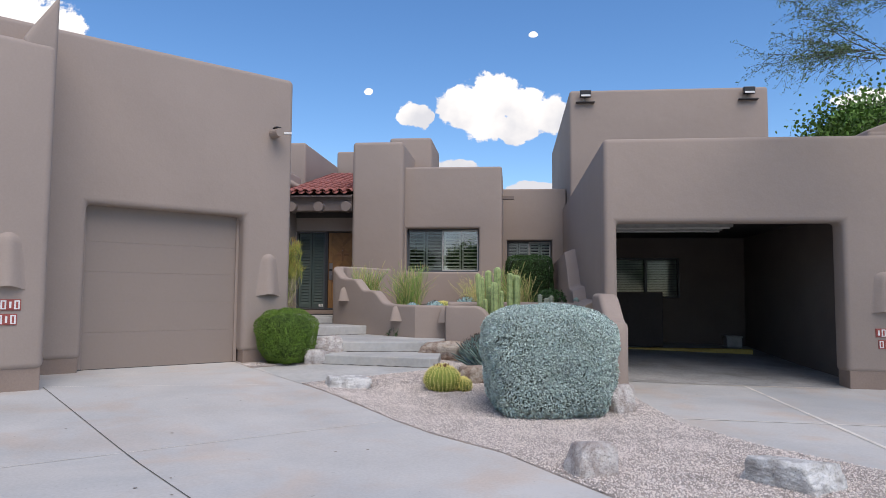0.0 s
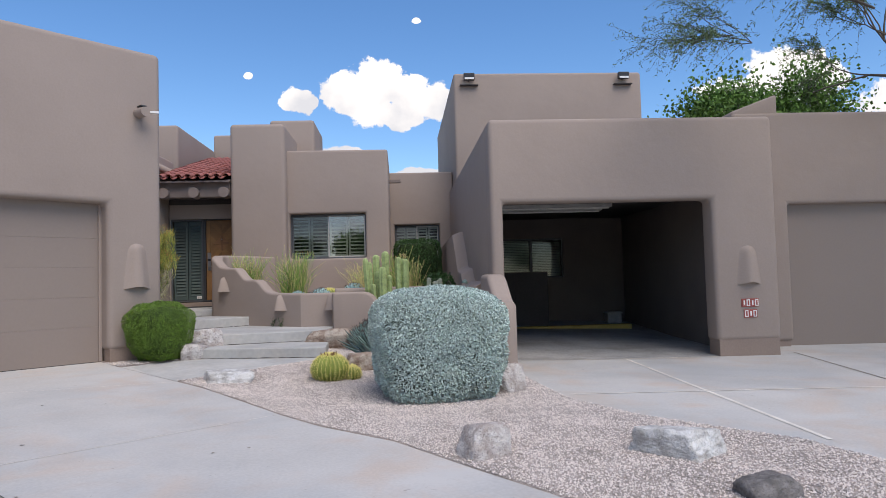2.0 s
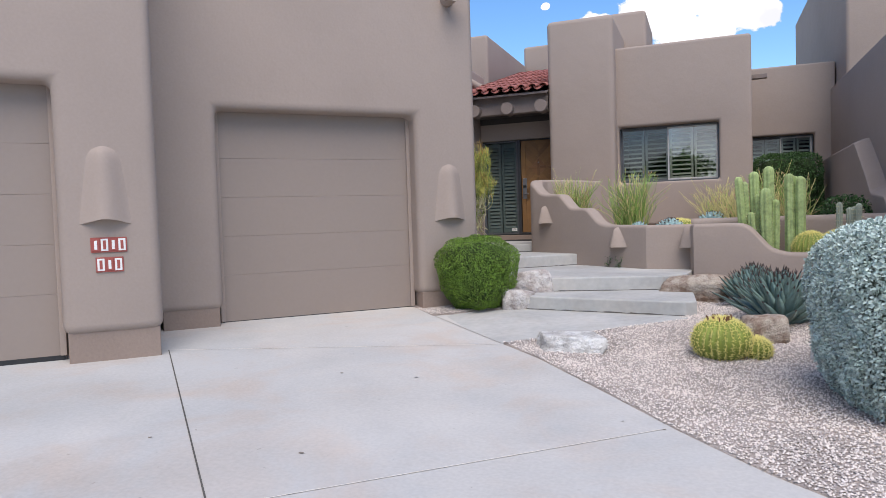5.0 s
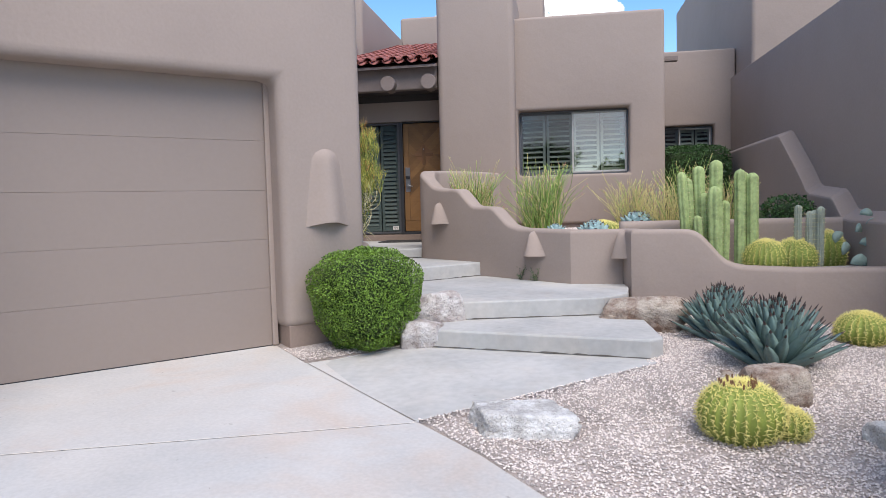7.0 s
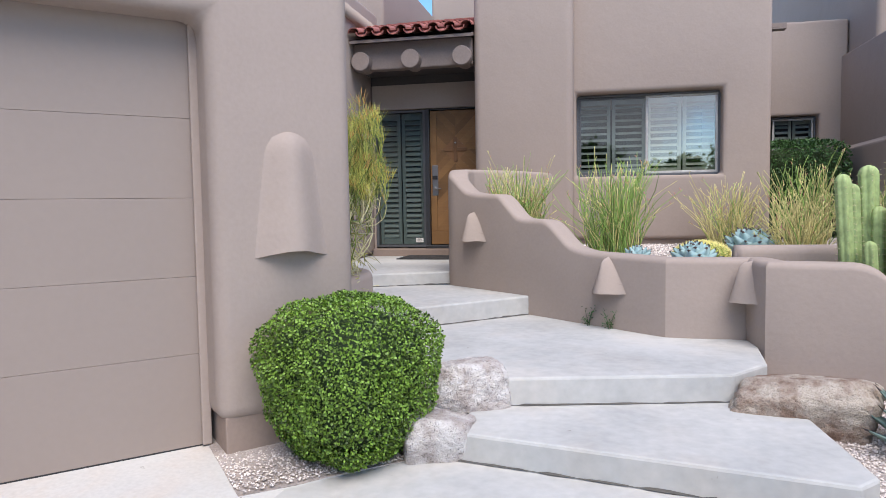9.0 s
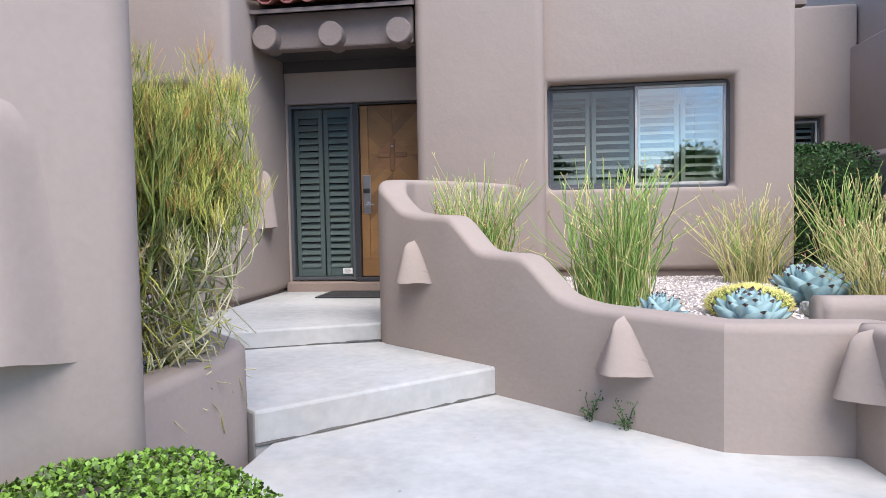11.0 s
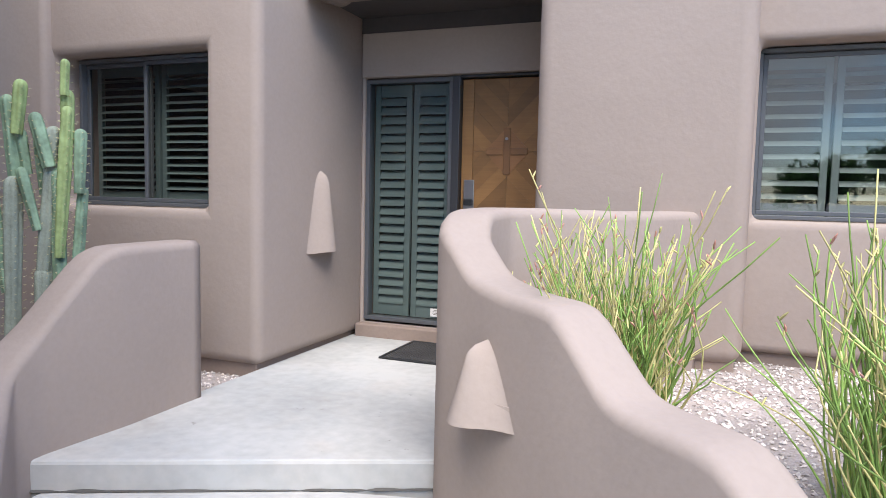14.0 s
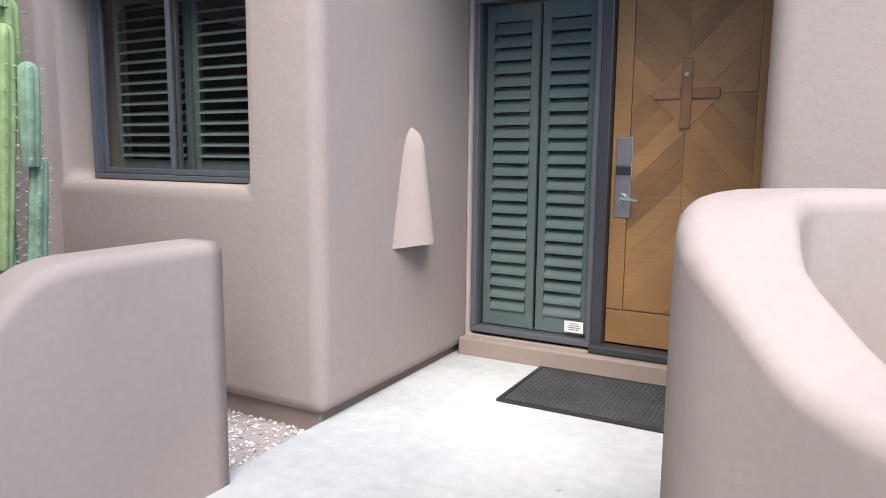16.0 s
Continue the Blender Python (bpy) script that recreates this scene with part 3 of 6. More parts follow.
# carport and the wing beside it
mass("wall_carport", (3.29, 8.13), (0.2, 3.98), 5.86, 6.3, "taupe stucco carport front with a wide opening", [(3.5, 7.03, -1, 2.59)], 0.08)
foot((7.06, 8.1), (-0.3, 0.24), 5.88, 6.26)
foot((3.31, 3.46), (-0.3, 0.24), 5.88, 6.26)
mass("wall_carport_west", (3.303, 3.5), (-0.2, 3.965), 5.98, 14.9, STC, (), 0.02)
mass("wall_carport_east", (7.55, 8.1), (-0.2, 3.95), 6.28, 12.3, STC, (), 0.06)
# back wall and two added linings carry the carport's shade in their colour
mass("wall_carport_back", (3.48, 7.6), (-0.2, 3.95), 12.0, 12.3, "stucco back wall of the carport, shade in its colour", [(4.3, 5.95, 1.36, 2.36)], 0.03, mat=CARPORT_SHADE)
mass("wall_carport_shade_east", (7.5, 7.56), (-0.2, 2.9), 6.32, 12.0, "added inner lining with carport shade in its colour", (), 0.01, mat=CARPORT_SHADE)
mass("wall_carport_shade_west", (3.49, 3.52), (-0.2, 2.9), 6.32, 12.0, "added inner lining with carport shade in its colour", (), 0.005, mat=CARPORT_SHADE)
mass("roof_carport", (3.4, 8.0), (3.35, 3.55), 6.25, 13.8, "flat carport roof behind the parapet", (), 0)
# ceiling coloured dark in place of shade
mass("ceiling", (3.4, 7.7), (2.85, 2.95), 6.2, 12.2, "carport ceiling with shade put into its colour", (), 0, mat=DARKPAINT_SHADE)
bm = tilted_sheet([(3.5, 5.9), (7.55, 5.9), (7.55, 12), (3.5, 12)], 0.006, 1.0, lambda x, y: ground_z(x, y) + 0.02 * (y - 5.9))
structure("floor", bm, STAINED_SHADE, "stained concrete carport floor, darkened in colour for shade")
mass("wall_wing", (8.05, 16), (0.05, 4.33), 7.05, 7.5, STC, [(9.05, 12.0, -1, 2.6)], 0.07)
foot((8.1, 9.0), (-0.3, 0.1), 7.09, 7.45)
mass("roof_wing", (8.0, 16), (3.7, 3.9), 7.4, 13.0, "flat roof behind the parapet", (), 0)
mass("wall_wing_east", (15.6, 16), (-0.2, 4.3), 7.5, 13.0, STC, (), 0.05)
bm = prism([(8.05, 7.07), (8.95, 7.07), (8.95, 9), (8.05, 9)], 4.0, [4.35, 4.68, 4.68, 4.35], 0.05, 3)
structure("parapet_fin_2", bm, STUCCO, "sloping stucco fin on the parapet corner", True)
mass("wall_upper", (3.42, 8.8), (3.2, 7.18), 13.7, 22, "taupe stucco upper storey with clipped top edge", (), 0.08)

# the house front
mass("wall_tower", (-2.24, -0.93), (1.1, 5.28), 11.42, 14.0, "tall taupe stucco entry pier", (), 0.1)
foot((-2.2, -0.97), (0.4, 1.15), 11.47, 13.9)
mass("wall_back_tower", (-1.66, -0.46), (3.5, 5.86), 13.5, 15.6, STC, (), 0.08)
mass("wall_window", (-1.1, 1.55), (1.13, 4.68), 11.78, 15.0, "taupe stucco wall around a wide window", [(-0.9, 0.97, 1.98, 3.1)], 0.06)
foot((-0.95, 1.5), (0.4, 1.18), 11.84, 12.1)
mass("wall_recess", (1.5, 3.4), (0.8, 4.57), 14.8, 15.2, STC, [(1.66, 2.98, 1.9, 3.03)], 0.05)
mass("roof_house", (-4, 1.5), (4.0, 4.2), 12.2, 22, "flat house roof behind the parapets", (), 0)
mass("wall_left_window", (-6.3, -3.96), (0.9, 4.6), 10.84, 12.7, "taupe stucco wall with a shuttered window", [(-5.8, -4.41, 1.96, 3.07)], 0.075)
foot((-6.2, -4.02), (0.5, 1.0), 10.9, 12.4)
mass("wall_left_return", (-6.9, -5.82), (0.5, 4.6), 10.77, 11.2, STC, (), 0.05)
mass("wall_entry", (-3.97, -2.2), (0.85, 4.02), 12.28, 12.7, "taupe stucco wall around the entry door", [(-3.93, -2.24, 0.98, 3.07)], 0.03)
mass("wall_parapet_west", (-7.5, -4.05), (4.4, 5.72), 13.3, 17.5, STC, (), 0.07)
mass("wall_parapet_north", (-4.1, -1.4), (4.4, 6.25), 17.0, 17.6, STC, (), 0.08)
mass("roof_west", (-7.5, -3.9), (4.2, 4.35), 11, 17.5, "flat roof behind the parapet", (), 0)


# planter walls with soft rounded tops
def path_wall(name, rows, thick, z0, label, rnd=0.075, crisp=()):
    """A wall along a line of (x, y, top) with a rounded top; crisp: rows where it turns a hard corner."""
    pts, kept = [], set()
    for k in range(len(rows) - 1):
        a, b = Vector(rows[k]), Vector(rows[k + 1])
        n = max(2, int((b - a).length / 0.06))
        if k in crisp:
            kept.add(len(pts))
        pts += [a.lerp(b, i / n) for i in range(n)]
    pts.append(Vector(rows[-1]))
    pts = [pts[0]] + [pts[k] if k in kept else (pts[k - 1] + pts[k] * 2 + pts[k + 1]) / 4 for k in range(1, len(pts) - 1)] + [pts[-1]]
    bm = bmesh.new()
    rings = []
    h = thick / 2
    for k, p in enumerate(pts):
        d = pts[min(k + 1, len(pts) - 1)] - pts[max(k - 1, 0)]
        n = Vector((-d.y, d.x, 0)).normalized()
        prof = [(-h, z0)] + [(-h, z0 + (p.z - rnd - z0) * i / 3) for i in (1, 2, 3)]
        prof += [(-h + rnd * (1 - math.cos(a)), p.z - rnd + rnd * math.sin(a)) for a in (0.4, 0.8, 1.2, 1.57)]
        prof += [(-s, z) for s, z in prof[::-1]]
        wob = 0.006 * noise.noise(p * 1.7)
        rings.append([bm.verts.new((p.x + n.x * (s + wob), p.y + n.y * (s + wob), z)) for s, z in prof])
    for a, b in zip(rings, rings[1:]):
        for i in range(len(a) - 1):
            bm.faces.new([a[i], a[i + 1], b[i + 1], b[i]])
    bm.faces.new(rings[0])
    bm.faces.new(rings[-1])
    for k in kept:
        for a, b in zip(rings[k], rings[k][1:]):
            e = bm.edges.get((a, b))
            if e:
                e.smooth = False
    bmesh.ops.recalc_face_normals(bm, faces=bm.faces)
    ob = structure(name, bm, STUCCO, label, True)
    return ob


LINE_A, LINE_D = Vector((-2.12, 9.82)), Vector((2.07, -1.79)).normalized()


def on_line(s, z):
    p = LINE_A + LINE_D * s
    return (p.x, p.y, z)


path_wall("planter_wall_1", [(-1.3, 11.5, 2.03), (-1.58, 10.8, 2.03), (-1.95, 10.5, 2.04), (-2.15, 10.25, 2.04), (-2.18, 9.98, 2.03), on_line(-0.05, 1.96), on_line(0.2, 1.77), on_line(0.45, 1.735), on_line(0.74, 1.73), on_line(1.02, 1.49), on_line(1.15, 1.475), on_line(1.42, 1.47), on_line(1.72, 1.23), on_line(1.92, 1.19), on_line(2.71, 1.175),
                             (0.1, 8.03, 1.175), (0.6, 8.05, 1.175), (0.63, 7.63, 1.18), (1.15, 7.5, 1.18), (1.26, 7.47, 1.13), (1.5, 7.41, 0.84), (1.66, 7.37, 0.79), (2.14, 7.26, 0.775), (3.2, 7.2, 0.775)],
          0.235, -0.1, "low taupe stucco planter wall with a stepped top", 0.05, (14, 17, 22))
path_wall("planter_wall_2", [(0.5, 8.45, 1.25), (3.2, 8.5, 1.25)], 0.2, 0.3, "inner retaining wall of the raised bed")
path_wall("planter_wall_3", [(-4.02, 10.22, 1.8), (-4.02, 9.64, 1.8), (-4.03, 9.54, 1.765), (-4.05, 9.2, 1.42), (-4.02, 9.0, 1.28), (-3.8, 8.8, 1.15), (-2.65, 7.87, 1.08), (-2.6, 7.7, 1.07), (-2.62, 6.75, 1.07)], 0.22, 0.0, "low taupe stucco planter wall with a sloping top", 0.05)
# stepped buttress against the carport wall, its top sloping towards the garden
bm = bmesh.new()
rings = []
for k, (y, z) in enumerate(((14.8, 2.36), (14.0, 2.37), (12.4, 2.4), (10.85, 2.42), (10.74, 2.39), (10.3, 2.09), (9.9, 1.81), (9.62, 1.58), (9.5, 1.54), (9.1, 1.51), (8.78, 1.485), (8.7, 1.45), (8.42, 1.24), (8.2, 1.22), (6.3, 1.22))):
    back = (y + 0.24, z + 0.1)
    rings.append([bm.verts.new(p) for p in ((3.03, y, -0.2), (3.03, y, z - 0.03), (3.037, y + 0.01, z - 0.008), (3.055, y + 0.03, z + 0.006), (3.16, y + 0.13, z + 0.052), (3.25, y + 0.21, z + 0.088), (3.32, *back), (3.32, y + 0.24, -0.2))])
for a, b in zip(rings, rings[1:]):
    for i in range(7):
        bm.faces.new([a[i], a[i + 1], b[i + 1], b[i]])
bm.faces.new(rings[0])
bm.faces.new(rings[-1])
bmesh.ops.recalc_face_normals(bm, faces=bm.faces)
structure("stepped_wall", bm, STUCCO, "stepped taupe stucco buttress beside the carport wall")
path_wall("stub_wall", [(3.27, 6.1, 1.42), (3.27, 5.35, 1.41), (3.27, 5.2, 1.36), (3.28, 4.75, 1.05), (3.28, 4.5, 1.0)], 0.3, -0.3, "short stucco wall sloping down beside the carport")

# raised beds
UP_BED = [(-1.3, 11.4), (-1.7, 10.5), (-1.98, 10.1), (-1.95, 9.85), (0.05, 8.15), (0.6, 8.15), (0.6, 8.45), (3.1, 8.5), (3.1, 14.8), (1.55, 14.8), (1.55, 11.8), (-0.9, 11.8)]
LOW_BED = [(0.66, 7.7), (1.5, 7.5), (3.1, 7.3), (3.1, 8.4), (0.66, 8.4)]
WEST_BED = [(-4.08, 10.2), (-4.08, 9.2), (-2.72, 7.9), (-2.72, 6.9), (-6.0, 10.2)]
WEST_STRIP = [(-4.0, 10.95), (-4.0, 10.2), (-6.4, 10.2), (-6.4, 10.95)]
for name, poly, z in (("bed_upper", UP_BED, 1.06), ("bed_lower", LOW_BED, 0.62), ("bed_west", WEST_BED, 0.92), ("bed_west_strip", WEST_STRIP, 0.8)):
    structure(name, prism(poly, 0.0, z), GRAVEL, "raised bed of pinkish-grey desert gravel")
    pebbles("gravel", poly, lambda x, y, z=z: z, 900, 0.013, "loose crushed pinkish-grey desert gravel", 5)
STRIP = [(-2.42, 5.3), (-2.1, 5.56), (-1.4, 6.12), (-1.3, 6.9), (-2.42, 7.2), (-3.0, 5.95)]
structure("bed_bush", prism(STRIP, 0.0, [0.178, 0.19, 0.2, 0.24, 0.24, 0.222]), GRAVEL, "narrow gravel strip beside the steps")
pebbles("gravel", STRIP, lambda x, y: 0.2 + 0.02 * (y - 5.6), 3600, 0.0085, "loose crushed pinkish-grey desert gravel", 6)

# ---------- doors and windows ----------


def cyl_between(bm, a, b, r0, r1=None, n=12):
    a, b = Vector(a), Vector(b)
    m = Matrix.Translation((a + b) / 2) @ (b - a).to_track_quat("Z", "Y").to_matrix().to_4x4()
    bmesh.ops.create_cone(bm, cap_ends=True, segments=n, radius1=r0, radius2=r0 if r1 is None else r1, depth=(b - a).length, matrix=m)
    return bm


def tube(a, b, r0, r1=None, n=12):
    return cyl_between(bmesh.new(), a, b, r0, r1, n)


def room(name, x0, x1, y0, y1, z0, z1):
    """A shallow room box behind a window, open to it; its colour carries the dimness."""
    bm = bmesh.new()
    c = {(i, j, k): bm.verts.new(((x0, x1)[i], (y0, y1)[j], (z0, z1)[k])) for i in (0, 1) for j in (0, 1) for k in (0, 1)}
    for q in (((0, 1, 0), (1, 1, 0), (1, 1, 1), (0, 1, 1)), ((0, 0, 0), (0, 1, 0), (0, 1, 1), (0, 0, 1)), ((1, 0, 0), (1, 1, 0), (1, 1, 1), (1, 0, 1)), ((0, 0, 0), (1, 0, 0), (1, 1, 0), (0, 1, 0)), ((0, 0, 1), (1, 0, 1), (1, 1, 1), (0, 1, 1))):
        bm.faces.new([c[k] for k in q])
    return structure(name, bm, ROOM, "shallow room box behind the opening, dimness in its colour")


def slat_bm(wide, deep, thick, tilt):
    """A shutter blade with softened long edges, lying along x."""
    bm = bmesh.new()
    prof = [(-deep / 2, 0), (-deep / 3, thick / 2), (deep / 3, thick / 2), (deep / 2, 0), (deep / 3, -thick / 2), (-deep / 3, -thick / 2)]
    ends = [[bm.verts.new((x, p[0] * math.cos(tilt) - p[1] * math.sin(tilt), p[0] * math.sin(tilt) + p[1] * math.cos(tilt))) for p in prof] for x in (-wide / 2, wide / 2)]
    for i in range(6):
        j = (i + 1) % 6
        bm.faces.new([ends[0][i], ends[0][j], ends[1][j], ends[1][i]])
    bm.faces.new(ends[0])
    bm.faces.new(ends[1])
    bmesh.ops.recalc_face_normals(bm, faces=bm.faces)
    return bm


def shutter(parent, x0, x1, y, z0, z1, count, mat, tilt, deep=0.075, stile=0.045, rail=0.09):
    """A louvred shutter leaf: two stiles, two rails and its blades."""
    for a, b, c, d in ((x0, x0 + stile, z0, z1), (x1 - stile, x1, z0, z1)):
        part("stile", box_bm(a, b, y, y + 0.03, c, d, 0.003), mat, parent)
    for c, d in ((z0, z0 + rail), (z1 - rail, z1)):
        part("rail", box_bm(x0 + stile, x1 - stile, y + 0.002, y + 0.028, c, d, 0.003), mat, parent)
    first = None
    pitch = (z1 - z0 - 2 * rail) / count
    for k in range(count):
        at = ((x0 + x1) / 2, y + 0.015, z0 + rail + (k + 0.5) * pitch)
        if first is None:
            first = part("slat", slat_bm(x1 - x0 - 2 * stile - 0.004, deep, 0.011, tilt), mat, parent)
            ob = first
        else:
            ob = new("slat", first.data)
            ob.parent = parent
        ob.location = at


def pane(parent, x0, x1, y, z0, z1, mat):
    bm = bmesh.new()
    bm.faces.new([bm.verts.new(p) for p in ((x0, y, z0), (x1, y, z0), (x1, y, z1), (x0, y, z1))])
    ob = part("pane", bm, mat, parent)
    ob.visible_shadow = False
    return ob


def bars(parent, name, x0, x1, y0, y1, z0, z1, w, mat):
    """Four frame members, butted."""
    for a, b, c, d in ((x0, x1, z0, z0 + w), (x0, x1, z1 - w, z1), (x0, x0 + w, z0 + w, z1 - w), (x1 - w, x1, z0 + w, z1 - w)):
        part(name, box_bm(a, b, y0, y1, c, d, 0.004), mat, parent)


def sliding_window(name, x0, x1, y, z0, z1, count, mat, tilt, label, glass, sash=None, leafs=4):
    w = tagged(new(name), label, kind="structure")
    bars(w, "window_frame", x0, x1, y, y + 0.09, z0, z1, 0.028, ALU)
    mid = (x0 + x1) / 2
    bars(w, "sash", x0 + 0.03, mid + 0.02, y + 0.045, y + 0.07, z0 + 0.03, z1 - 0.03, 0.03, ALU)
    bars(w, "sash", mid - 0.02, x1 - 0.03, y + 0.012, y + 0.04, z0 + 0.03, z1 - 0.03, 0.03, sash or ZINC)
    pane(w, x0 + 0.06, mid - 0.012, y + 0.055, z0 + 0.06, z1 - 0.06, glass[0])
    pane(w, mid + 0.012, x1 - 0.06, y + 0.025, z0 + 0.06, z1 - 0.06, glass[1])
    q = (x1 - x0) / leafs
    for k in range(leafs):
        shutter(w, x0 + q * k + 0.012, x0 + q * (k + 1) - 0.012, y + 0.16, z0 + 0.02, z1 - 0.02, count, mat, tilt)
    return w


sliding_window("window_1", -0.9, 0.97, 11.98, 1.985, 3.09, 10, SHUTTER_PALE, 0.55, "wide sliding window with pale louvred shutters inside", (GLASS_SCREEN, GLASS))
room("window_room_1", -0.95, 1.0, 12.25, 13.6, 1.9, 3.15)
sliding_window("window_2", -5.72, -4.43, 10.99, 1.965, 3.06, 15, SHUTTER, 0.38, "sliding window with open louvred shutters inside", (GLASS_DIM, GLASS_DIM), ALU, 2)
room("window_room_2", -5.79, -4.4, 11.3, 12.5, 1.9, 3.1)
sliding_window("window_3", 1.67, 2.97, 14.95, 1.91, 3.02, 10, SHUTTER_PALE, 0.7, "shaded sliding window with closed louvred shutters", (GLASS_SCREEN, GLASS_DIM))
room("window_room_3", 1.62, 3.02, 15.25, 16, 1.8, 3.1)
wn4 = tagged(new("window_4"), "carport window with pale closed blinds", kind="structure")
bars(wn4, "window_frame", 4.3, 5.95, 12.02, 12.1, 1.36, 2.36, 0.04, DARK)
part("mullion", box_bm(5.1, 5.16, 12.02, 12.1, 1.4, 2.32, 0.003), DARK, wn4)
for x0, x1 in ((4.345, 5.095), (5.165, 5.905)):
    first = None
    for k in range(22):
        if first is None:
            first = part("slat", slat_bm(x1 - x0, 0.045, 0.004, 0.9), SHUTTER_PALE, wn4)
            ob = first
        else:
            ob = new("slat", first.data)
            ob.parent = wn4
        ob.location = ((x0 + x1) / 2, 12.13, 1.42 + k * 0.042)
    pane(wn4, x0, x1, 12.07, 1.4, 2.32, GLASS_DIM)
room("window_room_4", 4.28, 5.97, 12.2, 12.9, 1.3, 2.4)

# entry: louvred sidelight and carved door
side = tagged(new("window_5"), "tall sidelight with green louvred shutters behind glass", kind="structure")
bars(side, "window_frame", -3.93, -3.14, 12.31, 12.4, 1.0, 3.06, 0.035, ALU)
pane(side, -3.895, -3.175, 12.345, 1.035, 3.025, GLASS_DIM)
shutter(side, -3.885, -3.545, 12.4, 1.04, 3.02, 23, SHUTTER, 0.98, 0.088, 0.05, 0.1)
shutter(side, -3.525, -3.185, 12.4, 1.04, 3.02, 23, SHUTTER, 0.98, 0.088, 0.05, 0.1)
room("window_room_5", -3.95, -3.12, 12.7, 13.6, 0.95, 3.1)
stick = thing("sticker", "small white printed sticker on the sidelight glass", "sticker", at=(-3.255, 12.338, 1.1))
part("paper", box_bm(-0.058, 0.058, 0.0, 0.002, -0.03, 0.038), WHITE, stick)
for k, (w, z) in enumerate(((0.05, 0.024), (0.07, 0.012), (0.08, 0.0), (0.06, -0.012))):
    part("print_bar", box_bm(-w / 2, w / 2, -0.002, -0.0005, z - 0.002, z + 0.002), JOINT2, stick)
part("threshold_post", box_bm(-3.14, -3.075, 12.29, 12.42, 0.99, 3.06, 0.006), DARK, side, "dark bronze mullion post")

DX, DZ = -2.685, 2.455
door = tagged(new("door_1"), "oak entry door of diagonal boards with a carved cross", kind="structure")
part("leaf", box_bm(-3.07, -2.24, 12.37, 12.41, 1.035, 3.04, 0.004), WOOD, door)
for a, b in ((-3.07, -2.975), (-2.335, -2.24)):
    part("stile", box_bm(a, b, 12.352, 12.372, 1.24, 3.035, 0.003), WOOD, door)
part("rail", box_bm(-3.07, -2.24, 12.352, 12.372, 1.04, 1.235, 0.003), WOOD, door)
part("head", box_bm(-3.075, -2.22, 12.3, 12.42, 3.045, 3.065, 0.003), DARK, door)
part("threshold", box_bm(-3.14, -2.22, 12.25, 12.43, 0.985, 1.03, 0.008), DARK, door, "dark bronze threshold")


def clip(poly, ax, lim, keep_less):
    out = []
    for k in range(len(poly)):
        a, b = poly[k - 1], poly[k]
        ia, ib = (a[ax] < lim) == keep_less, (b[ax] < lim) == keep_less
        if ia != ib:
            t = (lim - a[ax]) / (b[ax] - a[ax])
            out.append((a[0] + t * (b[0] - a[0]), a[1] + t * (b[1] - a[1])))
        if ib:
            out.append(b)
    return out


def facing_prism(poly, y0, y1):
    bm = bmesh.new()
    f = [bm.verts.new((x, y0, z)) for x, z in poly]
    g = [bm.verts.new((x, y1, z)) for x, z in poly]
    bm.faces.new(f)
    bm.faces.new(g[::-1])
    for k in range(len(poly)):
        n = (k + 1) % len(poly)
        bm.faces.new([f[k], f[n], g[n], g[k]])
    bmesh.ops.recalc_face_normals(bm, faces=bm.faces)
    return bm


for sx, sz in ((1, 1), (-1, 1), (1, -1), (-1, -1)):
    xa, xb = sorted((DX, DX + (0.348 if sx > 0 else -0.288)))
    za, zb = sorted((DZ, DZ + sz * (0.577 if sz > 0 else 1.213)))
    for k in range(-14, 15):
        c = k * 0.135
        poly = []
        for t, o in ((-2, -0.0671), (2, -0.0671), (2, 0.0671), (-2, 0.0671)):
            poly.append((DX + sx * (t - 0), DZ + sz * (t + c + o * 1.0)))
        for ax, lim, less in ((0, xa + 0.0015, False), (0, xb, True), (1, za + 0.0015, False), (1, zb, True)):
            poly = clip(poly, ax, lim, less) if len(poly) > 2 else []
        if len(poly) > 2 and max(p[0] for p in poly) - min(p[0] for p in poly) > 0.02:
            part("plank", facing_prism(poly, 12.356 + 0.0009 * (k % 2), 12.372), WOOD, door)
dia = facing_prism([(DX, DZ - 0.2), (DX + 0.185, DZ), (DX, DZ + 0.2), (DX - 0.185, DZ)], 12.35, 12.36)
part("diamond", dia, CARVED, door, "raised diamond panel of oak")
for a, b, c, d in ((-0.028, 0.028, -0.185, 0.185), (-0.17, -0.03, -0.028, 0.028), (0.03, 0.17, -0.028, 0.028)):
    part("cross_bar", box_bm(DX + a, DX + b, 12.338, 12.352, DZ + c, DZ + d, 0.006), CARVED, door)
part("peephole", tube((DX, 12.326, DZ + 0.1), (DX, 12.345, DZ + 0.1), 0.012), STEEL, door)
plate = part("lock_plate", box_bm(-3.045, -2.955, 12.344, 12.352, 1.775, 2.225, 0.003), STEEL, door, "brushed steel lock plate")
part("deadbolt", box_bm(-3.04, -2.96, 12.325, 12.345, 2.015, 2.07, 0.008), BLACK, plate)
bm = tube((-3.0, 12.29, 1.885), (-3.0, 12.345, 1.885), 0.026, 0.03, 20)
cyl_between(bm, (-3.0, 12.295, 1.885), (-2.9, 12.285, 1.875), 0.012, 0.009)
part("lever_handle", bm, STEEL, plate)
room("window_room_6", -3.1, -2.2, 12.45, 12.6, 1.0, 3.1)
structure("threshold_sill", box_bm(-3.96, -2.2, 12.2, 12.3, 0.8, 0.98, 0.012), FOOT, "brown stucco sill below the entry door")


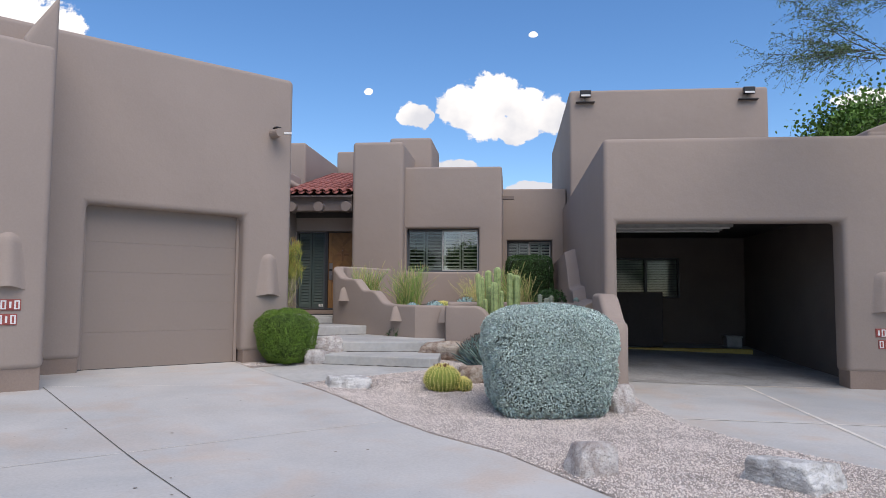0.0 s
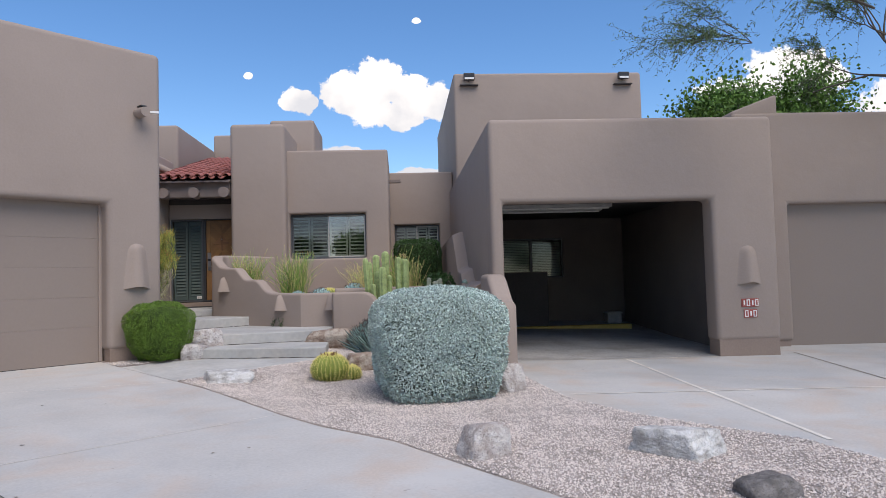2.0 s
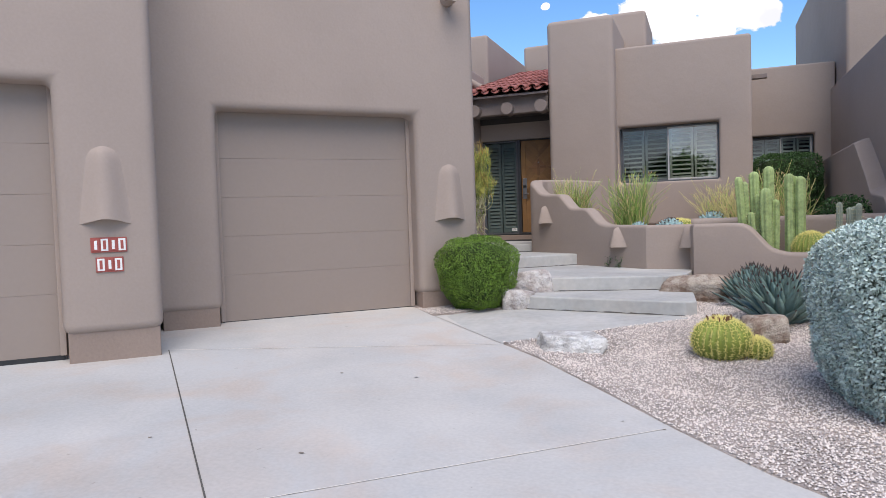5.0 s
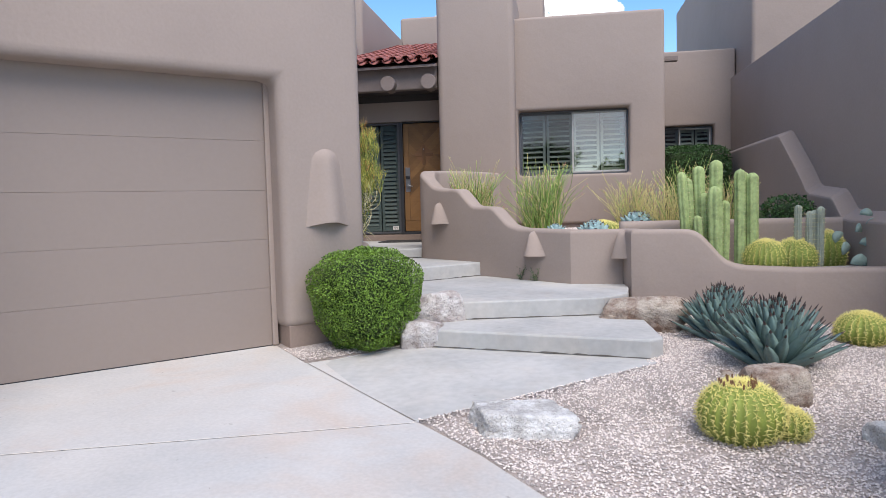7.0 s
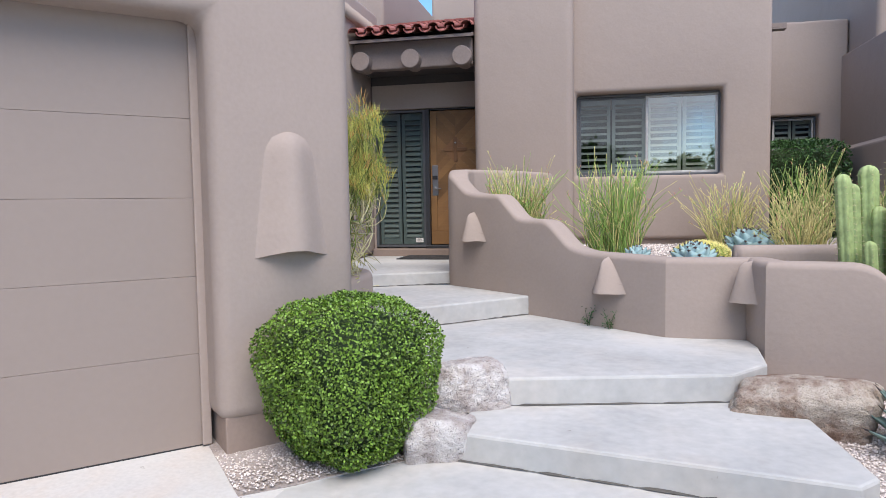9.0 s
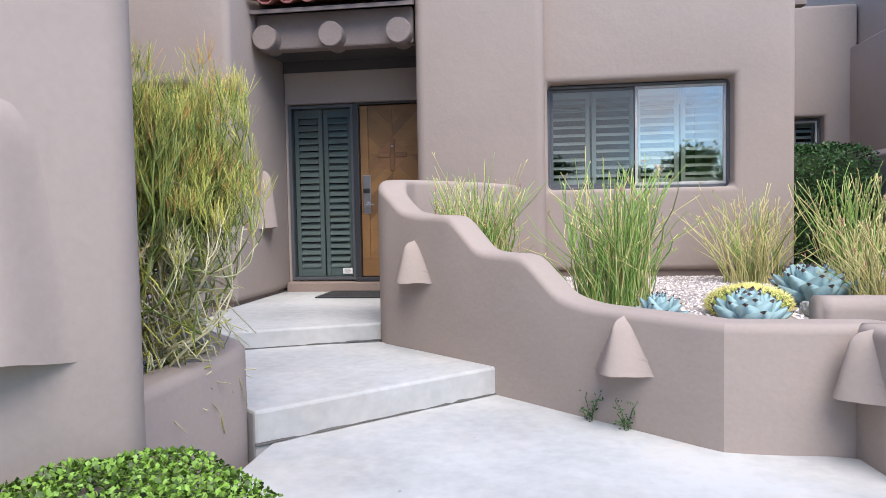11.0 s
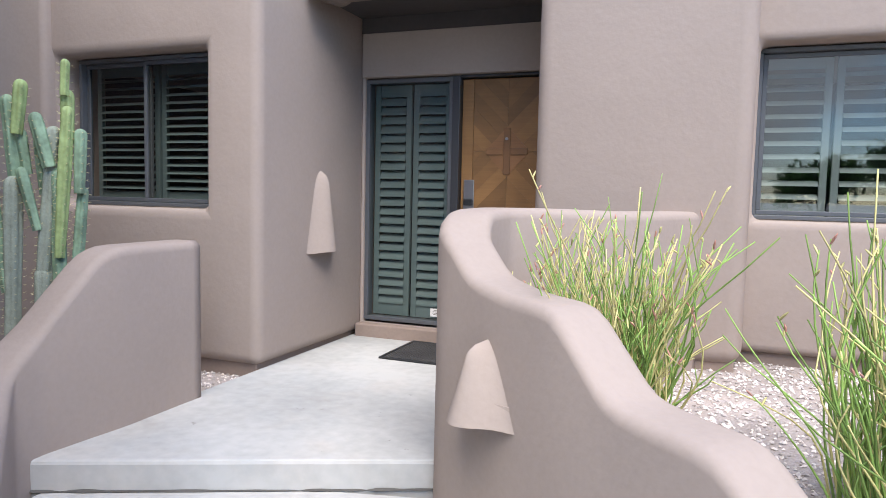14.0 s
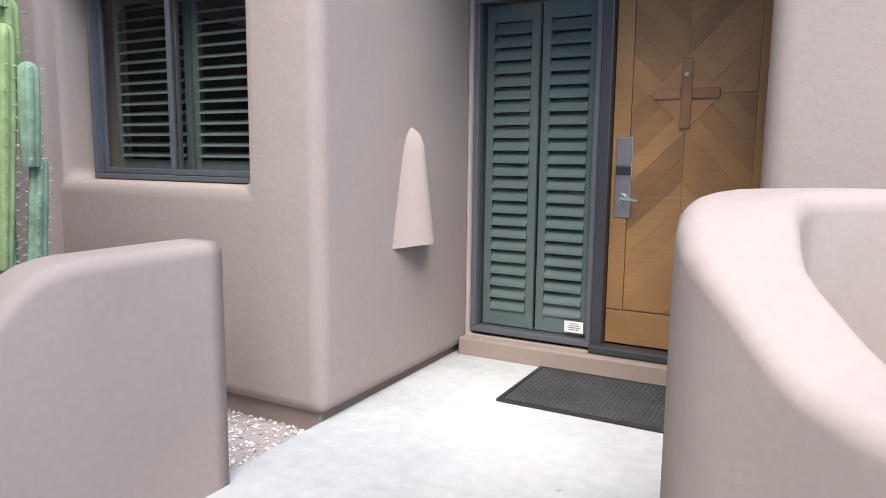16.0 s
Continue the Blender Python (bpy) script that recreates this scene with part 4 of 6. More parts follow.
# garage doors of flat panels
def garage_door(name, u0, u1, v, ztop, edges, tf, label):
    d = tagged(new(name), label, kind="structure")
    for a, b in zip(edges, edges[1:]):
        part("panel", wall_mesh((u0, u1), (a + 0.0006, b - 0.0006), v, v - 0.04, (), 0.0022, 2, tf), GARAGE, d)
    for a, b in ((u0 - 0.02, u0 + 0.035), (u1 - 0.035, u1 + 0.02)):
        part("stop_trim", wall_mesh((a, b), (edges[0], ztop), v + 0.03, v + 0.005, (), 0.006, 2, tf), STUCCO, d)
    part("seal", wall_mesh((u0, u1), (edges[0] - 0.1, edges[0] + 0.004), v - 0.002, v - 0.035, (), 0, 1, tf), BLACK, d, "black rubber bottom seal")
    part("backing", wall_mesh((u0 - 0.03, u1 + 0.03), (edges[0] - 0.2, ztop + 0.04), v - 0.045, v - 0.06, (), 0, 1, tf), GARAGE, d)
    return d


garage_door("door_2", -0.34, 2.08, -GC - 0.26, 2.7, [0.22, 0.77, 1.23, 1.69, 2.15, 2.71], DIAG, "taupe flat-panelled sectional garage door, closed")
garage_door("door_3", -4.89, -1.88, FV - 0.26, 2.68, [0.2, 0.77, 1.23, 1.69, 2.15, 2.69], DIAG, "taupe flat-panelled sectional garage door, closed")
garage_door("door_4", 9.06, 11.99, 7.3, 2.6, [0.02, 0.55, 1.15, 1.8, 2.61], None, "taupe flat-panelled sectional garage door, closed")
part("handle", box_bm(9.2, 9.42, 7.27, 7.3, 0.56, 0.59, 0.004), BLACK, bpy.data.objects["door_4"])

# porch roof of clay barrel tiles
roof = tagged(new("porch_roof"), "red clay barrel-tile porch roof on a painted beam", kind="structure")
part("beam", box_bm(-3.96, -2.26, 11.52, 11.68, 3.52, 3.9, 0.02), BEAM, roof)
part("deck", prism([(-3.97, 11.35), (-2.24, 11.35), (-2.24, 15.9), (-3.97, 15.9)], [3.86, 3.86, 5.12, 5.12], [3.9, 3.9, 5.16, 5.16]), BEAM, roof)
# soffit and strip above the lintel: porch shade put into their colour
part("soffit", box_bm(-3.96, -2.24, 11.68, 12.3, 3.56, 3.6), DARKPAINT_SHADE, roof)
part("recess_shade", box_bm(-3.95, -2.235, 12.255, 12.275, 3.432, 3.558), DARKPAINT_SHADE, roof)


def half_tile(r, ln, up):
    """A barrel tile, arched, tapering up the slope."""
    bm = bmesh.new()
    rows = []
    for t, k in ((0, 1.0), (1, 0.82)):
        for rad in (r * k, (r - 0.014) * k):
            rows.append([bm.verts.new((rad * math.cos(a), t * ln, up * rad * math.sin(a) * 0.85)) for a in [math.pi * i / 8 for i in range(9)]])
    o0, i0, o1, i1 = rows
    for i in range(8):
        bm.faces.new([o0[i], o0[i + 1], o1[i + 1], o1[i]])
        bm.faces.new([i0[i + 1], i0[i], i1[i], i1[i + 1]])
        bm.faces.new([o0[i + 1], o0[i], i0[i], i0[i + 1]])
    bmesh.ops.recalc_face_normals(bm, faces=bm.faces)
    return bm


SLOPE = math.atan2(0.276, 1)
cap = part("tile", half_tile(0.085, 0.42, 1), ROOFTILE, roof)
pan = part("tile_pan", half_tile(0.085, 0.42, -1), ROOFTILE, roof)
used = {}
for c in range(8):
    for r in range(14):
        x, s = -3.86 + c * 0.222, r * 0.345
        y, z = 11.27 + s * math.cos(SLOPE), 3.955 + s * math.sin(SLOPE)
        for src, dx, dz in ((cap, 0, 0.03), (pan, 0.111, 0.045)):
            if x + dx > -2.29:
                continue
            ob = src if src not in used else new(src.name.split(".")[0], src.data)
            used[src] = 1
            ob.parent = roof
            ob.matrix_basis = pose(x + dx + rng0.uniform(-0.004, 0.004), y + rng0.uniform(-0.01, 0.01), z + dz, math.degrees(SLOPE) - 1.5, rng0.uniform(-1.5, 1.5), rng0.uniform(-1, 1))
for k, x in enumerate((-2.39, -3.1, -3.81)):
    v = thing("viga", "round painted timber roof beam end", "roof beam", "porch roof beams")
    part("log", tube((x, 11.37, 3.62), (x, 11.66, 3.62), 0.13, 0.13, 24), BEAM, v)
    part("end_grain", tube((x, 11.36, 3.62), (x, 11.372, 3.62), 0.122, 0.127, 24), BEAM, v)


part("lintel_board", box_bm(-3.94, -2.225, 12.25, 12.278, 3.07, 3.43, 0.004), STUCCO, tagged(new("trim"), "taupe stucco lintel over the entry door", kind="structure"))


# plaster wall sconces, modelled out of the stucco
def sconce(at, turn, wide, high, top, deep, arch, label, group="wall sconces"):
    """A half-round shade that melts into the wall; top: its width at the tip against its foot."""
    rng = random.Random(int(at[0] * 100))
    rows, n, m = [], 24, 18
    for i in range(m + 1):
        t = i / m
        w = wide / 2 * (top + (1 - top) * (1 - t) ** 0.85)
        close = math.sqrt(max(0.0, 1 - ((t - 0.8) / 0.2) ** 2)) if t > 0.8 else 1.0
        w *= 0.35 + 0.65 * close
        row = []
        for k in range(n + 1):
            q = -1 + 2 * k / n
            bell = max(0.0, math.cos(q * math.pi / 2)) ** 1.7
            d = deep * (0.5 + 0.5 * (1 - t)) * bell * close
            drop = (arch * bell + 0.006 * noise.noise(Vector((q * 3, at[0], at[1])))) * (1 - t) ** 3
            row.append((w * q, 0.006 - d, t * high + drop))
        rows.append(row)
    bm = bmesh.new()
    vs = [[bm.verts.new(p) for p in row] for row in rows]
    for a, b in zip(vs, vs[1:]):
        for k in range(n):
            bm.faces.new([a[k], a[k + 1], b[k + 1], b[k]])
    bmesh.ops.recalc_face_normals(bm, faces=bm.faces)
    ob = thing("wall_sconce", label, "wall lamp", group, at, turn)
    part("shade", bm, STUCCO, ob, "", True)
    bm = bmesh.new()
    edge = [bm.verts.new(p) for p in rows[0]]
    rim = [bm.verts.new((p[0] * 0.86, p[1] * 0.8, p[2] + 0.002)) for p in rows[0]]
    lift = [bm.verts.new((p[0] * 0.8, p[1] * 0.7, p[2] + 0.09)) for p in rows[0]]
    for k in range(n):
        bm.faces.new([edge[k + 1], edge[k], rim[k], rim[k + 1]])
        bm.faces.new([rim[k + 1], rim[k], lift[k], lift[k + 1]])
    bm.faces.new(lift)
    bmesh.ops.recalc_face_normals(bm, faces=bm.faces)
    part("bottom_rim", bm, STUCCO, ob)
    return ob


def diag(u, v, z):
    return tuple(DIAG @ Vector((u, v, z)))


BULLET = "stucco-coated half-round wall sconce, painted like the wall"
sconce(diag(2.545, -GC, 1.335), 45, 0.5, 0.74, 0.6, 0.13, 0.04, BULLET)
sconce(diag(-1.475, FV, 1.4), 45, 0.48, 0.71, 0.6, 0.13, 0.04, BULLET)
sconce((7.6, 5.86, 1.13), 0, 0.48, 0.66, 0.6, 0.13, 0.04, BULLET)
sconce((-3.96, 11.63, 1.625), 90, 0.44, 0.64, 0.28, 0.14, 0.02, "slim stucco-coated wall sconce beside the entry door")
ANG = math.degrees(math.atan2(LINE_D.y, LINE_D.x))
CONE = "stucco-coated half-cone wall sconce on the planter wall"
for s, z, w, h in ((0.36, 1.24, 0.43, 0.31), (2.18, 0.85, 0.42, 0.31)):
    p = LINE_A + LINE_D * s + Vector((LINE_D.y, -LINE_D.x)) * 0.117
    sconce((p.x, p.y, z), ANG, w, h, 0.07, 0.17, 0.0, CONE, "planter wall sconces")
sconce((0.508, 7.83, 0.85), -90, 0.36, 0.32, 0.07, 0.17, 0.0, CONE, "planter wall sconces")

# small fittings
mat_ = thing("door_mat", "black rubber door mat with a raised border", "door mat", at=(-2.93, 11.86, 0.872))
part("base", box_bm(-0.46, 0.46, -0.31, 0.31, 0, 0.008, 0.002), RUBBER, mat_)
for a, b, c, d in ((-0.47, 0.47, -0.32, -0.295), (-0.47, 0.47, 0.295, 0.32), (-0.47, -0.445, -0.295, 0.295), (0.445, 0.47, -0.295, 0.295)):
    part("border", box_bm(a, b, c, d, 0.001, 0.014, 0.003), BLACK, mat_)
bm = bmesh.new()
for i in range(36):
    for j in range(24):
        x, y = -0.43 + i * 0.0245, -0.28 + j * 0.0245
        q = [bm.verts.new((x + a, y + b, 0.013)) for a, b in ((-0.007, -0.007), (0.007, -0.007), (0.007, 0.007), (-0.007, 0.007))]
        w = [bm.verts.new((x + a, y + b, 0.007)) for a, b in ((-0.01, -0.01), (0.01, -0.01), (0.01, 0.01), (-0.01, 0.01))]
        bm.faces.new(q)
        for k in range(4):
            bm.faces.new([w[k], w[(k + 1) % 4], q[(k + 1) % 4], q[k]])
studs = part("studs", bm, RUBBER, mat_)
studs["kind"] = "stuff"


def number_plates(tf, rows):
    """House numbers: little enamel tiles with plain bars."""
    for n, z in rows:
        s = thing("number_sign", "row of small red and white enamel number tiles", "house sign", "house number signs")
        part("backing", wall_mesh((-0.072 * n / 2 - 0.006, 0.072 * n / 2 + 0.006), (z - 0.068, z + 0.068), 0.012, 0.0, (), 0.002, 1, tf), RED_PLATE, s)
        for k in range(n):
            c = 0.072 * (k - (n - 1) / 2)
            t = part("tile", wall_mesh((c - 0.03, c + 0.03), (z - 0.055, z + 0.055), 0.018, 0.012, (), 0.002, 1, tf), WHITE if (k + n) % 2 else RED_PLATE, s)
            part("bar", wall_mesh((c - 0.012, c + 0.012), (z - 0.04, z + 0.04), 0.021, 0.018, (), 0, 1, tf), RED_PLATE if (k + n) % 2 else WHITE, t)


number_plates(DIAG @ Matrix.Translation((-1.46, FV + 0.002, 0)), ((4, 1.21), (3, 1.03)))
FLIP = Matrix(((1, 0, 0, 0), (0, -1, 0, 0), (0, 0, 1, 0), (0, 0, 0, 1)))
number_plates(Matrix.Translation((7.6, 5.858, 0)) @ FLIP, ((4, 0.83), (3, 0.65)))

scup = thing("scupper", "stucco roof scupper with a white spout lip", "roof scupper", at=diag(2.58, -GC, 4.2), turn=45)
bm = tube((0, 0.1, 0), (0, -0.26, -0.02), 0.09, 0.075, 16)
part("body", bm, STUCCO, scup, smooth=False)
part("cap", box_bm(-0.05, 0.05, -0.2, -0.05, 0.07, 0.095, 0.01), DARK, scup)
part("lip", prism([(0.06, -0.22), (0.2, -0.3), (0.22, -0.22), (0.08, -0.14)], -0.03, 0.005, 0.004), WHITE, scup, "white sheet spout lip")
sc2 = thing("scupper", "brown metal roof spout on the wall", "roof scupper", at=(1.5, 12.45, 3.98))
part("trough", box_bm(0, 0.36, -0.07, 0.07, -0.06, -0.04, 0.004), BEAM, sc2)
for y in (-0.07, 0.06):
    part("side", box_bm(0, 0.36, y, y + 0.01, -0.04, 0.02, 0.003), BEAM, sc2)

for x in (3.85, 8.25):
    f = thing("flood_light", "small black flood light above a stucco ledge", "flood light", "roof flood lights", at=(x, 13.7, 7.0))
    part("ledge", box_bm(-0.26, 0.26, -0.12, 0.02, -0.2, -0.17, 0.008), DARKPAINT_SHADE, f)
    part("arm", tube((0, 0.0, -0.05), (0, -0.08, 0.0), 0.02), BLACK, f)
    head = part("head", box_bm(-0.15, 0.15, -0.2, -0.06, -0.06, 0.13, 0.015), BLACK, f)
    part("lens", box_bm(-0.13, 0.13, -0.205, -0.199, -0.055, 0.0, 0.002), WHITE, head, "pale glass lens")

# carport things
cab = thing("storage_cabinet", "tall dark storage cabinet standing on the carport floor", "cabinet", at=(0, 0, 0))
CF = 0.05
part("body", box_bm(3.7, 5.3, 10.9, 11.5, CF + 0.02, 1.5, 0.02), DARKPAINT_SHADE, cab)
for a, b in ((3.72, 4.48), (4.5, 5.28)):
    part("door", box_bm(a, b, 10.88, 10.9, CF + 0.1, 1.46, 0.004), DARKPAINT_SHADE, cab)
ks = thing("wheel_stop", "yellow painted concrete wheel stop on the floor", "wheel stop")
part("block", box_bm(3.55, 7.1, 10.3, 10.5, 0.0, 0.24, 0.03), YELLOW, ks)
bx = thing("storage_box", "small grey box by the carport wall", "box")
part("body", box_bm(6.9, 7.25, 11.5, 11.8, 0.0, 0.42, 0.015), ZINC, bx)
part("lid", box_bm(6.88, 7.27, 11.48, 11.82, 0.42, 0.46, 0.008), ZINC, bx)
for y in (8.6, 9.3):
    lt = thing("strip_light", "long unlit fluorescent strip on the carport ceiling", "ceiling light", "carport strip lights")
    part("housing", box_bm(3.7, 6.2, y, y + 0.14, 2.78, 2.852, 0.01), ZINC, lt)
    part("tube", tube((3.75, y + 0.07, 2.765), (6.15, y + 0.07, 2.765), 0.018), WHITE, lt)

# ---------- plants and rocks ----------


def raw_mesh(name, co, faces, mats, index=None, smooth=False):
    me = bpy.data.meshes.new(name)
    me.from_pydata(np.asarray(co).tolist(), [], [list(map(int, f)) for f in faces])
    for m in mats:
        me.materials.append(m)
    if index is not None:
        me.polygons.foreach_set("material_index", np.asarray(index, dtype=np.int32))
    if smooth:
        me.polygons.foreach_set("use_smooth", np.ones(len(me.polygons), dtype=bool))
    return me


def child(name, me, parent, label=""):
    ob = new(name, me)
    ob.parent = parent
    if label:
        ob["label"] = label
    ob["kind"] = "stuff"
    return ob


def leaves_mesh(points, normals, length, width, mat, seed, loose=0.9, laid=False):
    """Small folded leaves, one at each point, leaning off the normal at random; laid: facing outwards, as on a clipped skin."""
    rng = np.random.default_rng(seed)
    n = len(points)
    d = normals + loose * rng.normal(size=(n, 3))
    d /= np.linalg.norm(d, axis=1, keepdims=True) + 1e-9
    face = rng.normal(size=(n, 3))
    if laid:
        face = normals + 0.42 * face
        d = np.cross(face, d) + 0.5 * normals
        d /= np.linalg.norm(d, axis=1, keepdims=True) + 1e-9
    s = np.cross(d, face)
    s /= np.linalg.norm(s, axis=1, keepdims=True) + 1e-9
    up = np.cross(s, d)
    ln = length * rng.uniform(0.6, 1.3, (n, 1))
    wd = width * rng.uniform(0.7, 1.25, (n, 1))
    tip, mid = points + d * ln, points + d * ln * 0.5 - up * wd * 0.25
    co = np.stack([points, mid + s * wd + up * wd * 0.4, tip, mid - s * wd + up * wd * 0.4], 1).reshape(-1, 3)
    k = 4 * np.arange(n)
    faces = np.stack([np.stack([k, k + 1, k + 2], 1), np.stack([k, k + 2, k + 3], 1)], 1).reshape(-1, 3)
    return raw_mesh("leaves", co, faces, [mat])


def rounded_box_shell(n, half, power, seed, depth=0.12, low=-1.0, lump=0.05):
    """Points just inside the skin of a rounded box, with outward normals; a little lumpy."""
    rng = np.random.default_rng(seed)
    d = rng.normal(size=(n, 3))
    d /= np.linalg.norm(d, axis=1, keepdims=True)
    d = d[d[:, 2] > low]
    r = 1 / (np.abs(d) ** power).sum(1) ** (1 / power)
    p = d * r[:, None]
    nm = np.sign(p) * np.abs(p) ** (power - 1) / np.array(half)
    nm /= np.linalg.norm(nm, axis=1, keepdims=True)
    wob = np.array([noise.noise(Vector(q * 3.0)) for q in p]) * lump
    p = p * (1 - depth * rng.uniform(0, 1, len(p)) ** 2 + wob)[:, None]
    return p * np.array(half), nm


def clipped_bush(name, at, half, turn, count, leaf, power, mats, label, seed, group="", low=-0.95, lump=0.05, core=0.86, dome=0.0, taper=0.0):
    b = thing(name, label, "bush", group, at, turn)
    p, nm = rounded_box_shell(count, half, power, seed, 0.13, low, lump)
    flat = (p[:, 0] / half[0]) ** 2 + (p[:, 1] / half[1]) ** 2
    p[:, 2] -= dome * half[2] * np.minimum(flat, 1.6) * np.maximum(p[:, 2], 0) / half[2]
    p[:, :2] *= (1 - taper * np.maximum(0.35 - p[:, 2] / half[2], 0))[:, None]
    p[:, 2] += half[2]
    child("foliage", leaves_mesh(p, nm, leaf[0], leaf[1], mats[0], seed, laid=True), b)
    # solid core, coloured dark in place of shade between the leaves
    bm = bmesh.new()
    bmesh.ops.create_icosphere(bm, subdivisions=3, radius=1)
    for v in bm.verts:
        d = np.array(v.co)
        r = 1 / (np.abs(d) ** power).sum() ** (1 / power)
        q = d * r
        q[2] *= 1 - dome * min(q[0] ** 2 + q[1] ** 2, 1.6) if q[2] > 0 else 1
        q[:2] *= 1 - taper * max(0.35 - q[2], 0)
        v.co = Vector(q * np.array(half) * (core - dome * 0.25)) + Vector((0, 0, half[2]))
    part("inner_core", bm, mats[1], b, "solid core, shade between leaves in its colour")
    part("stem", tube((0, 0, -0.12), (0, 0, half[2]), 0.05, 0.03), BARK, b)
    return b


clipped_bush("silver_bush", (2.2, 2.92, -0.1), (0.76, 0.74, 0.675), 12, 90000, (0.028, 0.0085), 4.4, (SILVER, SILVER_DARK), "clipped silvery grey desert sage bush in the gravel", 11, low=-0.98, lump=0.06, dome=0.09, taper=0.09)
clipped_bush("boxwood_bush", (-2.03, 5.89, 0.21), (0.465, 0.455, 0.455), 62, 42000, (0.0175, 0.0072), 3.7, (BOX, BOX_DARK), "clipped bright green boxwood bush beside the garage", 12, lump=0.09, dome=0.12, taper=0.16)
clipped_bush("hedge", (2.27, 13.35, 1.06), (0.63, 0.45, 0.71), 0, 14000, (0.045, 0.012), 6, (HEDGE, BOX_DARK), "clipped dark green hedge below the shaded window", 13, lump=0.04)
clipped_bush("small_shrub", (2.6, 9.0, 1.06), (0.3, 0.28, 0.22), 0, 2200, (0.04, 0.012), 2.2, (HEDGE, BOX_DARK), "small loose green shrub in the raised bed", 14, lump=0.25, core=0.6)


def stems_mesh(lines, mats, pick, sides=4):
    """Thin tapering stems. lines: lists of (x, y, z, radius)."""
    co, faces, index = [], [], []
    for line, m in zip(lines, pick):
        pts = np.array(line)
        base = len(co)
        k = len(pts)
        for i in range(k):
            d = pts[min(i + 1, k - 1), :3] - pts[max(i - 1, 0), :3]
            d = d / (np.linalg.norm(d) + 1e-9)
            a = np.cross(d, (0.31, 0.95, 0.1))
            a /= np.linalg.norm(a) + 1e-9
            b = np.cross(d, a)
            for s in range(sides):
                t = 6.2832 * s / sides
                co.append(pts[i, :3] + pts[i, 3] * (a * math.cos(t) + b * math.sin(t)))
        for i in range(k - 1):
            for s in range(sides):
                n = (s + 1) % sides
                faces.append((base + i * sides + s, base + i * sides + n, base + (i + 1) * sides + n, base + (i + 1) * sides + s))
                index.append(m)
        faces.append(tuple(base + (k - 1) * sides + s for s in range(sides)))
        index.append(m)
    return raw_mesh("stems", co, faces, mats, index, True)


def rush_plant(at, count, high, spread, seed, dry=0.2, curl=0.1):
    """A clump of upright leafless rush-like stems with small buds."""
    rng = random.Random(seed)
    b = thing("slipper_plant", "clump of %s upright rush-like succulent stems in gravel" % ("straw-yellow" if dry > 0.5 else "bright green"), "succulent", "rush-like succulents", at)
    lines, pick, buds = [], [], []
    for _ in range(int(count * 1.35)):
        a, r = rng.uniform(0, 6.283), 0.85 * spread * rng.random() ** 0.6
        lean, h = spread * (0.1 + 0.75 * rng.random() ** 2), high * rng.uniform(0.38, 1.0) * (1.1 if rng.random() < 0.12 else 0.92)
        a2 = a + rng.uniform(-0.5, 0.5)
        wob, ph = rng.uniform(-curl, curl) * 0.5, rng.uniform(0, 6)
        line = []
        for i in range(8):
            t = i / 7
            x = r * math.cos(a) * 0.6 + lean * t ** 1.5 * math.cos(a2) + wob * math.sin(3.5 * t + ph) * t
            y = r * math.sin(a) * 0.6 + lean * t ** 1.5 * math.sin(a2) + wob * math.cos(3.1 * t + ph) * t
            line.append((x, y, h * t * (1 - 0.08 * t), 0.0052 * (1 - 0.5 * t)))
        lines.append(line)
        pick.append(1 if rng.random() < dry else 0)
        if rng.random() < 0.4:
            j, a3, ln = rng.randint(3, 5), rng.uniform(0, 6.283), rng.uniform(0.12, 0.32) * h
            x, y, z, w = line[j]
            lines.append([(x + 0.25 * ln * t ** 0.7 * math.cos(a3), y + 0.25 * ln * t ** 0.7 * math.sin(a3), z + ln * t, w * (1 - 0.5 * t)) for t in (0, 0.3, 0.65, 1)])
            pick.append(pick[-1])
        if rng.random() < 0.45:
            e, f = Vector(line[-1][:3]), Vector(line[-2][:3])
            for _ in range(rng.randint(1, 3)):
                g = e.lerp(f, rng.uniform(0, 0.8))
                q = g + Vector((rng.uniform(-1, 1), rng.uniform(-1, 1), rng.uniform(0.6, 1.6))) * 0.022
                buds.append([(*g, 0.0035), (*g.lerp(q, 0.6), 0.0042), (*q, 0.0015)])
    child("stem_clump", stems_mesh(lines, [RUSH, RUSH_DRY], pick), b)
    if buds:
        child("bud_growth", stems_mesh(buds, [BUD, RUSH_DRY], [rng.choice((0, 1, 1)) for _ in buds]), b, "small pinkish buds")
    return b


rush_plant((-1.5, 9.82, 1.05), 230, 1.16, 0.4, 21, 0.35, 0.4)
rush_plant((-0.47, 9.5, 1.05), 190, 1.18, 0.5, 22, 0.22, 0.45)
rush_plant((0.95, 11.15, 1.05), 120, 0.95, 0.5, 23, 0.75, 0.4)
rush_plant((1.75, 10.9, 1.05), 150, 1.15, 0.42, 24, 0.35, 0.3)
rush_plant((1.2, 9.2, 1.05), 120, 0.75, 0.4, 25, 0.8, 0.3)
rush_plant((2.0, 9.7, 1.05), 110, 0.9, 0.4, 26, 0.6, 0.3)


